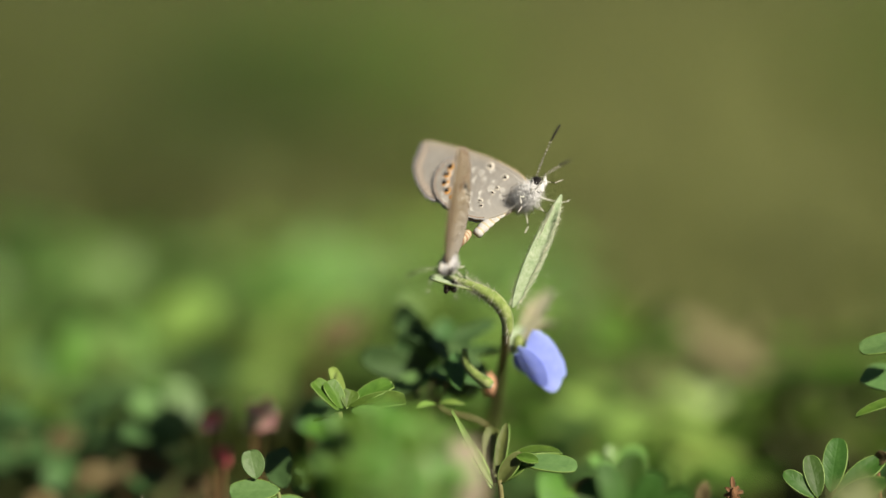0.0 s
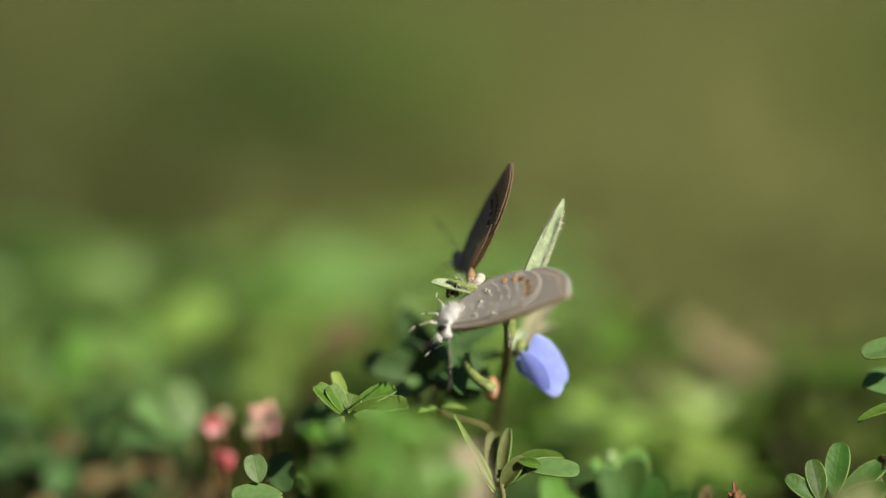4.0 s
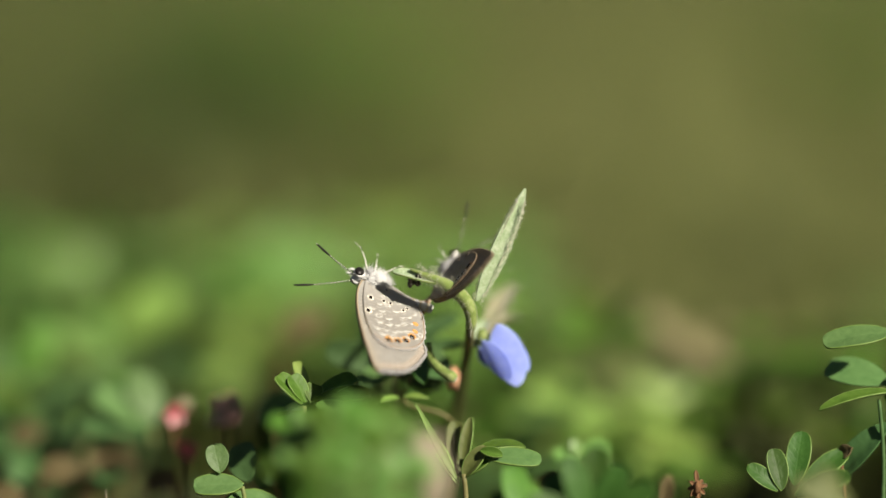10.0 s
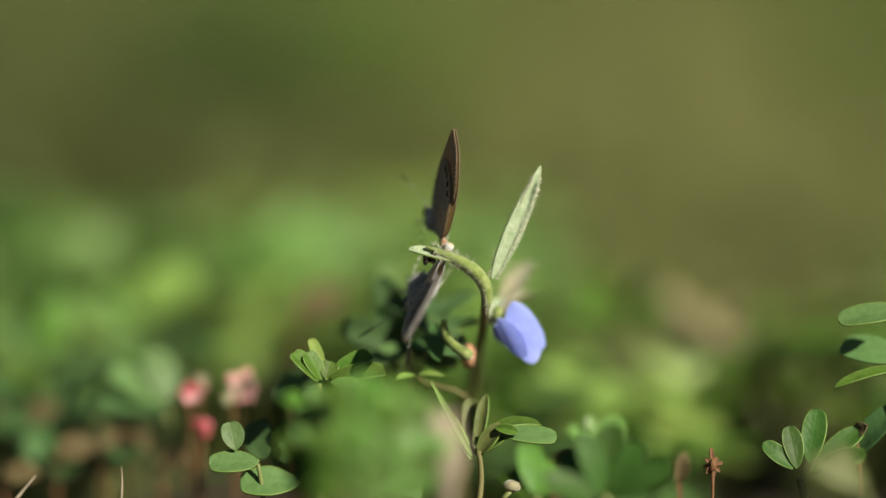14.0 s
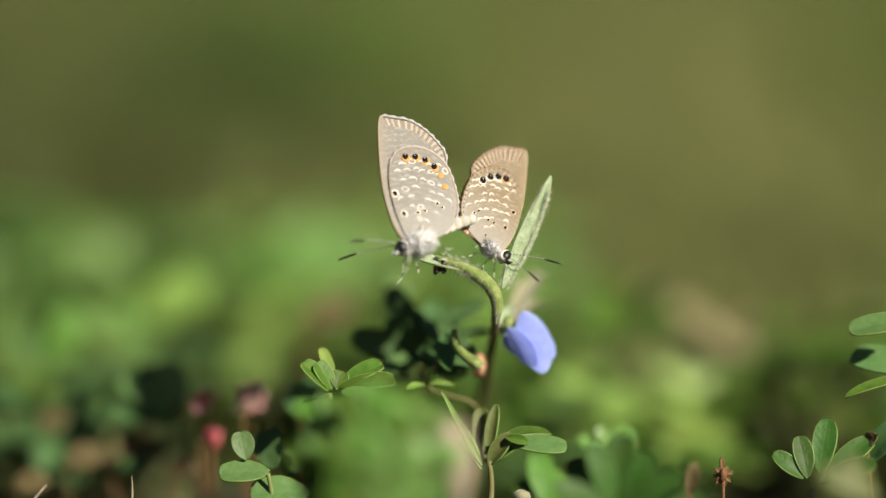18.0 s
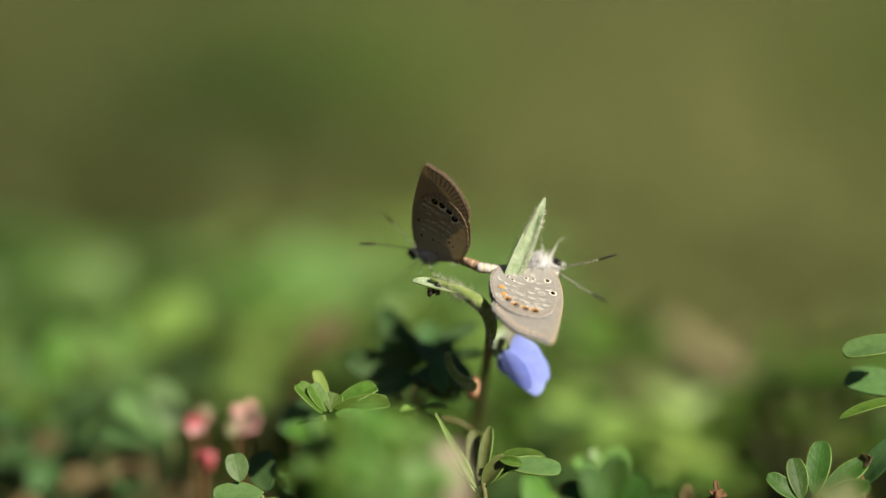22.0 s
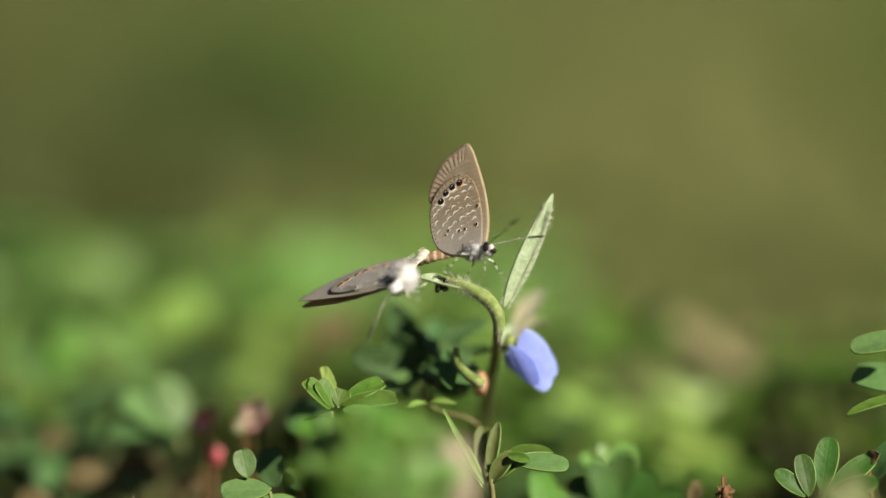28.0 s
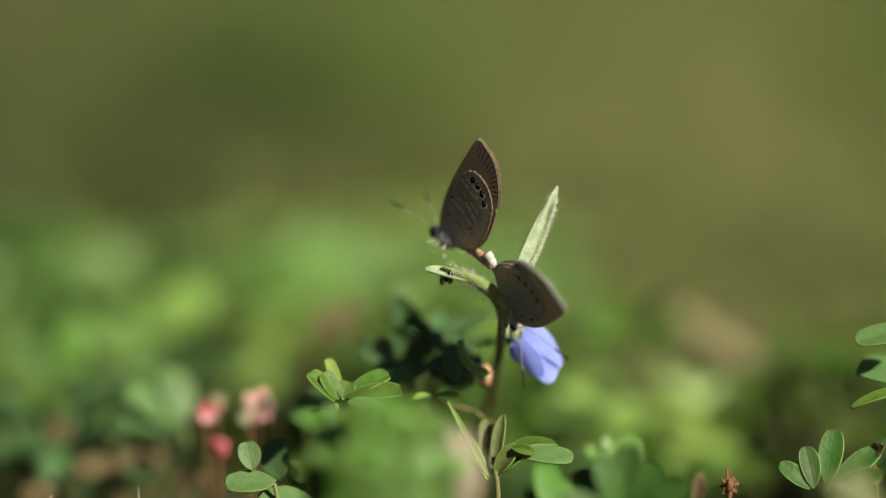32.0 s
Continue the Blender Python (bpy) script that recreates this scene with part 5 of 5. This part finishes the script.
    for s in (1, -1):
        fore = part("forewing", wing_bm(FORE, (7, 14), L, s, 0.0025, 0.002, 3 if pale else 4, True, not pale), mats, b)
        hind = part("hindwing", wing_bm(HIND, (4, 14), L, s, 0.0025, 0.012, 0 if pale else 2, False, not pale), [mats[0], mats[1], mats[2], STREAK_SOFT if pale else mats[0], mats[4], mats[5], mats[6]], b)
        for w in (fore, hind):
            w.location = (0.01 * L, s * (0.010 if w is fore else 0.015) * L, -0.015 * L)
            wings.append((w, s))
        skin = lambda d: 0.012 * math.sin(math.pi * d) + 0.0045

        def dot(nm, u, v, r, mat, lift, label="", squash=1.0):
            f, d = seen_side(u, v)
            o = part(nm, disc_bm(r * L, 0.0012 * L, 14, squash), mat, hind, label)
            o.location = Vector((f, s * (skin(d) + lift), d)) * L
            if s < 0:
                o.rotation_euler = (0, 0, math.pi)
        for mark in marks(L, s, pale):
            part("pale_mark", mark, MARK_WHITE if pale else MARK_CREAM, hind)
        for u, v in EYESPOTS:
            if pale:
                dot("lunule", u + 0.004, v - 0.010, 0.031, SPOT_ORANGE, 0.0005, "orange crescent")
            else:
                dot("spot_ring", u + 0.002, v - 0.005, 0.034, SPOT_ORANGE if u < -0.05 else SPOT_RING, 0.0005)
            dot("eyespot", u, v, 0.0215 if pale else 0.029, SPOT, 0.002, "black eyespot with a silver glint")
            dot("glint", u - 0.002, v + 0.013, 0.0038, SPOT_GLINT, 0.004)
        if pale:
            for u, v in ((0.18, 0.545), (0.215, 0.46)):
                dot("lunule", u, v, 0.022, SPOT_ORANGE, 0.0005, "orange crescent")
        for u, v, r in DOTS:
            dot("spot_ring", u, v, (0.028 if pale else 0.022) * r, SPOT_RING if pale else SPOT_BUFF, 0.0005)
            dot("dot", u, v, (0.020 if pale else 0.017) * r, SPOT, 0.002, "", 0.8)
    return b, wings


BROWN, BROWN_WINGS = butterfly("butterfly", "small brown butterfly with dark eyespots and streaked wing margins", 9.5, False)
PALE, PALE_WINGS = butterfly("butterfly", "larger pale grey butterfly with white fringes, orange crescents and white fur", 10.8, True)
FLYER, FLYER_WINGS = butterfly("butterfly", "brown butterfly in flight with half-open rusty wings", 9.6, False)
for w, s in FLYER_WINGS:
    w.data = w.data.copy()
    w.data.materials[1] = UPPER_RUST


def spread(wings, rows):
    """Key the wings' opening, in degrees from the closed pose."""
    for w, s in wings:
        base = w.location.copy()
        walk(w, [(t, pose(*base, -s * a, 0, 0)) for t, a in rows])


def motions():
    walk(BROWN, [(t, pose(x / 1e5, y / 1e5, z / 1e5, a, b, c)) for t, x, y, z, a, b, c in [
        (0.000, 44, 32665, 2951, -10, 28, -109),
        (0.200, 22, 32701, 2939, -7, 27, -119),
        (0.333, -62, 33025, 2940, 11, 18, -161),
        (0.500, -151, 33375, 2940, 31, 24, 156),
        (0.700, -196, 32965, 3083, 18, 8, -152),
        (1.000, -122, 33092, 3050, 36, 7, -168),
        (1.200, -83, 33522, 2991, -17, 1, 143),
        (1.500, -68, 33588, 2989, -18, 1, 138),
        (1.700, 32, 33675, 2991, -11, -3, 126),
        (2.000, 155, 33704, 2893, -1, -13, 113),
        (2.200, 234, 33743, 2871, 1, -13, 97),
        (2.500, 230, 33745, 2786, 5, -13, 95),
        (2.700, 229, 33748, 2720, 15, -15, 90),
        (3.000, 187, 33773, 2907, 11, -12, 104),
        (3.200, 202, 33774, 2865, 13, -12, 103),
        (3.500, 242, 33770, 2891, 14, -16, 100),
        (4.500, 25, 33681, 2890, 26, 3, 113),
        (4.833, 85, 33248, 2891, 6, -4, 166),
        (5.167, 142, 32817, 2893, -11, 8, -143),
        (5.500, 203, 32645, 2866, -12, 31, -92),
        (5.700, 63, 32836, 2804, -41, 47, -121),
        (6.000, 30, 32800, 2767, -26, 41, -123),
        (6.200, 27, 32762, 2751, -22, 42, -111),
        (6.500, 0, 32815, 2711, -24, 42, -121),
        (6.700, -13, 32885, 2673, -27, 46, -124),
        (7.000, -33, 32948, 2721, -29, 46, -127),
        (7.200, -116, 33143, 2746, -55, 43, -163),
        (7.333, -94, 33144, 2841, -4, 27, -163),
        (7.500, -72, 33210, 2931, 42, 17, -176),
        (7.700, -104, 33081, 3037, 34, 7, -162),
        (8.000, -167, 33072, 3000, 34, 4, -161),
        (8.100, -121, 33332, 2973, 9, 5, 168),
        (8.200, -78, 33565, 2949, -11, -7, 138),
        (8.500, 1, 33666, 3003, -1, -9, 117),
        (8.700, 70, 33689, 2968, 9, -9, 111),
        (9.000, 165, 33700, 2920, 17, -12, 96),
        (9.200, 168, 33695, 2956, 16, -15, 95),
        (9.500, 206, 33707, 2944, 15, -26, 88),
        (9.700, 327, 33661, 2786, 30, -31, 69),
        (10.000, 348, 33588, 2782, 59, -42, 53),
        (10.200, 476, 33469, 2595, 104, -32, 31),
        (10.500, 578, 33598, 2341, 113, -3, 45),
        (10.700, 635, 33642, 2240, 124, 3, 54),
        (11.000, 423, 33567, 2115, 178, 42, 96),
        (11.200, 360, 33552, 2042, -175, 38, 102),
        (11.500, 29, 33320, 2373, -129, 9, 164),
        (11.700, -177, 33108, 2495, -122, -19, -172),
        (12.000, -18, 33167, 2495, -109, -11, -175),
        (12.200, 109, 33093, 2473, -99, -27, -168),
        (12.500, 79, 33191, 2668, -84, -47, -179),
        (12.700, 82, 33150, 2714, -85, -49, -170),
        (13.000, 20, 33153, 2834, -99, -57, -164),
        (13.200, 84, 33412, 2986, -34, -55, 146),
        (13.500, 59, 33625, 2924, -4, -30, 116),
        (13.700, 102, 33645, 3000, -0, -25, 116),
        (14.000, 88, 33681, 2973, 2, -21, 104),
        (14.200, 144, 33680, 2931, 11, -23, 93),
        (14.500, 236, 33694, 2931, 14, -11, 77),
        (15.500, 331, 33741, 2856, 19, -7, 73),
        (16.500, 437, 33760, 2764, 24, -2, 68),
        (16.700, 472, 33763, 2778, 23, -1, 69),
        (17.000, 489, 33789, 2769, 27, 4, 70),
        (17.200, 494, 33678, 2790, 20, 18, 64),
        (17.500, 515, 33499, 2808, 4, 32, 54),
        (17.700, 523, 33080, 2871, -34, 47, 18),
        (18.000, 484, 33077, 2870, -35, 40, 4),
        (18.200, 469, 32931, 2827, -29, 57, 26),
        (18.500, 569, 33347, 2820, -33, 51, 22),
        (18.700, 525, 33571, 2724, -1, 46, 62),
        (19.000, 448, 33656, 2814, -5, 35, 79),
        (19.200, 353, 33663, 2872, -9, 34, 86),
        (19.500, 306, 33730, 2937, -12, 7, 92),
        (19.700, 282, 33698, 2966, -15, 3, 97),
        (20.000, 294, 33605, 2892, -5, -8, 109),
        (20.200, 136, 33591, 2990, 10, -4, 121),
        (20.333, 147, 33317, 3016, 27, -11, 158),
        (20.500, 153, 33018, 3047, 35, -27, -166),
        (20.700, 68, 33084, 3037, 39, -19, -174),
        (21.000, 70, 33219, 3040, 41, -13, 172),
        (21.200, -40, 33110, 3062, 33, -20, -174),
        (21.500, 23, 33451, 2967, -16, -4, 152),
        (21.700, -12, 33448, 3008, -21, -4, 156),
        (22.000, -4, 33518, 2965, -31, -4, 148),
        (22.200, 26, 33454, 2921, -35, 2, 158),
        (22.500, -5, 33421, 2960, -36, 2, 161),
        (22.700, -59, 33378, 2980, -39, 3, 167),
        (23.000, -24, 33330, 3035, -43, 4, 174),
        (23.200, -71, 33161, 3094, -44, 8, -174),
        (23.500, -111, 33427, 2956, 7, 19, 144),
        (23.600, -78, 33141, 2998, -1, 16, -174),
        (23.700, -48, 32828, 3044, -9, 20, -133),
        (24.000, 134, 32673, 2999, -11, 26, -118),
        (24.200, 213, 32677, 2959, -12, 31, -111),
        (24.500, 216, 32706, 2895, -10, 40, -105),
        (24.700, 233, 32677, 2924, -6, 37, -101),
        (25.000, 195, 32632, 2927, -0, 28, -85),
        (25.200, 222, 32742, 2913, 7, 26, -60),
        (25.500, 285, 32761, 2918, 3, 23, -52),
        (26.500, 305, 32795, 2917, -13, 11, -48),
        (27.500, 313, 32813, 2890, -26, 4, -45),
        (27.700, 329, 32866, 2970, -25, 2, -39),
        (28.000, 337, 32912, 3026, -26, -6, -32),
        (28.200, 315, 32950, 2957, -27, -6, -25),
        (28.333, 246, 33115, 2885, -60, -16, 11),
        (28.500, 176, 33260, 2813, -92, -6, 47),
        (28.700, 53, 33399, 2668, -102, -8, 80),
        (29.000, 151, 33243, 2716, -113, -45, 67),
        (29.200, 82, 33234, 2690, -130, -44, 59),
        (29.500, 61, 33343, 2692, -136, -32, 65),
        (29.700, 36, 33363, 2570, -149, -35, 84),
        (30.000, 98, 33375, 2436, -143, -10, 65),
        (30.200, 238, 33152, 2384, -130, -7, 33),
        (30.500, 346, 33043, 2740, -115, -38, 21),
        (30.700, 311, 32940, 2856, -89, -41, -6),
        (30.800, 330, 33086, 2853, -55, -17, 10),
        (30.900, 349, 33342, 2838, -17, -8, 33),
        (31.000, 368, 33552, 2827, 20, -15, 57),
        (31.200, 295, 33661, 2818, 6, -13, 65),
        (31.500, 204, 33731, 2845, -1, -16, 79),
        (31.700, 138, 33757, 2998, -6, -20, 97),
        (32.000, 53, 33595, 3003, -7, -15, 137),
    ]])
    walk(PALE, [(t, pose(x / 1e5, y / 1e5, z / 1e5, a, b, c)) for t, x, y, z, a, b, c in [
        (0.000, 665, 33337, 3439, -54, -33, 20),
        (0.200, 716, 33284, 3398, -49, -33, 13),
        (0.333, 784, 33170, 3281, -1, -22, -2),
        (0.500, 853, 33059, 3160, 40, -6, -4),
        (0.700, 779, 33206, 3047, 47, 6, 4),
        (1.000, 869, 33136, 2798, 72, 32, 1),
        (1.200, 750, 33230, 2569, 90, 52, 10),
        (1.500, 609, 33216, 2483, 88, 62, 4),
        (1.700, 538, 33187, 2400, 79, 68, -6),
        (2.000, 440, 33309, 2217, 156, 74, 49),
        (2.200, 350, 33305, 2212, 180, 78, 71),
        (2.500, 188, 33347, 2200, -134, 68, 132),
        (2.700, 52, 33309, 2150, -114, 58, 158),
        (3.000, 7, 33246, 2415, -109, 45, 178),
        (3.200, -68, 33180, 2420, -114, 37, -173),
        (3.500, -134, 32965, 2507, -110, 17, -148),
        (4.500, 256, 32770, 2513, -27, 43, -72),
        (5.000, 274, 33169, 2629, -15, 48, 7),
        (5.500, 294, 33580, 2745, -7, 41, 83),
        (5.700, 305, 33633, 2797, 19, 40, 76),
        (6.000, 344, 33696, 2837, -10, 25, 77),
        (6.200, 373, 33686, 2893, -18, 13, 66),
        (6.500, 477, 33629, 2965, -2, -3, 50),
        (6.700, 547, 33536, 2966, 17, -4, 32),
        (7.000, 595, 33469, 3071, 33, -9, 19),
        (7.200, 690, 33404, 3045, 53, -2, 11),
        (7.500, 807, 33221, 2795, 57, 32, 7),
        (7.700, 705, 33225, 2697, 54, 47, 6),
        (8.000, 560, 33175, 2533, 61, 67, -2),
        (8.200, 474, 33240, 2364, 116, 80, 36),
        (8.500, 152, 33379, 2459, -145, 61, 125),
        (8.700, 47, 33376, 2432, -129, 53, 138),
        (9.000, -164, 33420, 2470, -119, 30, 144),
        (9.200, -169, 33436, 2607, -117, 17, 147),
        (9.500, -213, 33411, 2637, -119, 8, 158),
        (9.700, -229, 33364, 2513, -128, 5, 167),
        (10.000, -288, 33268, 2693, -120, -27, -177),
        (10.200, -212, 33139, 2732, -138, -46, -161),
        (10.500, -32, 33031, 2797, -132, -46, -149),
        (10.700, 174, 33010, 2827, -133, -56, -139),
        (10.867, 278, 33242, 2834, -58, -76, 163),
        (11.000, 379, 33496, 2837, 22, -55, 101),
        (11.200, 416, 33547, 2617, 20, -43, 88),
        (11.500, 446, 33604, 2720, 20, -42, 91),
        (11.700, 441, 33611, 2598, 39, -38, 67),
        (12.000, 792, 33584, 2625, 85, -23, 42),
        (12.200, 904, 33591, 2406, 104, -14, 42),
        (12.500, 677, 33587, 2045, 139, 38, 54),
        (12.700, 609, 33574, 1973, 150, 49, 63),
        (13.000, 435, 33575, 1952, 154, 53, 64),
        (13.200, 325, 33451, 2125, 164, 70, 84),
        (13.500, 115, 33405, 2275, -162, 65, 118),
        (13.700, 84, 33386, 2374, -163, 62, 133),
        (14.000, -31, 33443, 2402, -131, 48, 133),
        (14.200, -146, 33421, 2400, -126, 38, 144),
        (14.500, -139, 33454, 2527, -116, 35, 138),
        (15.500, -207, 33336, 2587, -105, 20, 165),
        (16.500, -248, 33146, 2721, -95, -8, -171),
        (16.700, -192, 33217, 2780, -78, -13, -179),
        (17.000, -177, 33145, 2750, -102, -2, -169),
        (17.200, -182, 33117, 2862, -53, -6, -174),
        (17.500, -115, 33118, 2863, -38, 14, 175),
        (17.700, -108, 32783, 2944, 30, 25, -163),
        (18.000, -143, 32804, 2951, 27, 22, -156),
        (18.200, 14, 33025, 2879, 21, 36, 144),
        (18.333, 45, 32923, 2877, 3, 30, -176),
        (18.500, 76, 32829, 2872, -16, 33, -137),
        (18.700, 142, 32895, 2674, -53, 44, -138),
        (19.000, 140, 32891, 2630, -53, 48, -136),
        (19.200, 183, 32962, 2632, -44, 64, -134),
        (19.500, 328, 33127, 2469, 4, 88, -84),
        (19.700, 377, 33193, 2474, 164, 82, 78),
        (20.000, 561, 33304, 2323, 136, 63, 68),
        (20.200, 563, 33409, 2491, 141, 52, 71),
        (20.500, 710, 33371, 2433, 129, 52, 70),
        (20.700, 796, 33344, 2531, 85, 40, 44),
        (21.000, 869, 33222, 2525, 71, 46, 24),
        (21.200, 677, 33356, 2558, 93, 43, 43),
        (21.500, 943, 33406, 2732, 103, 15, 26),
        (21.700, 965, 33378, 2819, 103, 8, 17),
        (22.000, 915, 33421, 2864, 118, -0, 20),
        (22.200, 991, 33410, 2943, 112, -8, 17),
        (22.500, 907, 33433, 3164, 92, -32, 23),
        (22.700, 849, 33490, 3182, 91, -28, 28),
        (23.000, 846, 33481, 3348, 76, -43, 30),
        (23.200, 742, 33658, 3323, 11, -29, 58),
        (23.333, 619, 33157, 3271, 18, -21, -8),
        (23.500, 497, 32620, 3221, 13, -13, -68),
        (23.700, 453, 32760, 3144, 6, -13, -65),
        (23.800, 447, 33057, 3029, -30, -14, -15),
        (23.900, 443, 33369, 2915, -55, 11, 28),
        (24.000, 442, 33518, 2818, -55, 46, 69),
        (24.200, 368, 33559, 2805, -28, 45, 82),
        (24.500, 333, 33521, 2783, -26, 51, 79),
        (24.700, 282, 33524, 2784, -10, 50, 81),
        (25.000, 89, 33431, 2659, -12, 62, 101),
        (25.200, -36, 33188, 2609, 79, 79, -154),
        (25.500, -80, 33264, 2627, 19, 74, 158),
        (26.500, -218, 32830, 2709, 108, 28, -125),
        (27.500, -250, 32718, 2770, 131, 14, -114),
        (27.700, -264, 32727, 2818, 124, 17, -113),
        (28.000, -272, 32700, 2807, 110, 17, -110),
        (28.200, -286, 32676, 2768, 108, 18, -110),
        (28.300, -285, 32764, 2775, 114, 61, -78),
        (28.400, -284, 33081, 2758, -137, 64, 53),
        (28.500, -283, 33308, 2751, -128, 21, 88),
        (28.700, -146, 33370, 2646, -135, 13, 83),
        (29.000, -214, 33235, 2736, -127, -33, 118),
        (29.200, -310, 33157, 2771, -130, -41, 127),
        (29.500, -265, 33219, 2842, -99, -44, 113),
        (29.700, -269, 33238, 2664, -120, -35, 123),
        (30.000, -199, 33257, 2747, -93, -41, 97),
        (30.200, -183, 33268, 2629, -108, -29, 99),
        (30.500, -61, 33338, 2451, -115, 4, 101),
        (30.700, -102, 33385, 2400, -124, 21, 101),
        (31.000, 72, 33516, 2379, -128, 43, 95),
        (31.200, 160, 33400, 2303, -170, 63, 68),
        (31.500, 300, 33367, 2308, 136, 59, 37),
        (31.700, 440, 33250, 2370, 96, 61, 3),
        (32.000, 582, 33387, 2420, 104, 63, 41),
    ]])
    spread(BROWN_WINGS, [(0, 0), (10, 0), (23.0, 0), (23.2, 2), (23.6, 0), (28.2, 0), (28.6, 6), (29.2, 1), (32, 0)])
    spread(PALE_WINGS, [(0, 0), (0.4, 0), (3.5, 0), (5.3, 8), (5.5, 10), (5.8, 3), (6.5, 0), (16.5, 0), (17.2, 3), (17.6, 0), (22.8, 0), (23.3, 10), (23.6, 12), (24.0, 3), (24.5, 3), (25.0, 1), (25.5, 3), (27.5, 2), (28.0, 1), (28.6, 4), (29.2, 2), (30, 0), (32, 0)])
    # the third one flies in, circles beside the perch and leaves
    walk(FLYER, [(t, pose(x / 1e5, y / 1e5, z / 1e5, a, b, c)) for t, x, y, z, a, b, c in [
        (0.000, -11000, 43000, 450, 0, 0, 20),
        (0.900, -11000, 43000, 450, 0, 0, 20),
        (1.400, -2743, 40349, 4856, 0, -10, -20),
        (1.500, -1070, 42275, 4048, 0, -20, 20),
        (1.600, 660, 42240, 3712, 0, 0, 60),
        (1.700, -203, 41188, 3267, 0, -20, 120),
        (1.800, -2337, 40198, 3417, 0, -10, 190),
        (1.900, -2090, 39156, 3071, 0, 10, 120),
        (2.000, -628, 37284, 4391, 10, 0, 60),
        (2.100, 2997, 34819, 4860, 0, -10, 120),
        (2.167, 2498, 34129, 4150, -6, -16, 174),
        (2.200, 1999, 33438, 3440, -15, -15, -130),
        (2.300, 2502, 32983, 3154, 22, -4, -161),
        (2.400, 1865, 33367, 3912, 39, -5, -148),
        (2.500, 2608, 32843, 3686, 11, -34, -121),
        (2.533, 3194, 33342, 3929, 12, -15, -167),
        (2.600, 3780, 33842, 4172, 0, 0, 150),
        (2.700, 2597, 33591, 3920, 40, -13, -152),
        (2.800, 3201, 34358, 4098, 40, -16, -143),
        (2.833, 3589, 34581, 4404, 19, -8, 164),
        (2.900, 3978, 34803, 4710, 0, -20, 110),
        (3.200, 10000, 40000, 7000, 0, -10, 60),
        (3.700, 15000, 42000, 450, 0, 0, 40),
        (32.000, 15000, 42000, 450, 0, 0, 40),
    ]])
    spread(FLYER_WINGS, [(0, 10), (1.3, 20), (1.5, 70), (1.6, 15), (1.7, 60), (1.8, 15), (1.9, 60), (2.0, 80), (2.1, 30), (2.2, 30), (2.3, 105), (2.4, 92), (2.5, 14), (2.6, 50), (2.7, 92), (2.8, 50), (2.9, 20), (3.2, 60), (3.6, 8), (32, 8)])


motions()
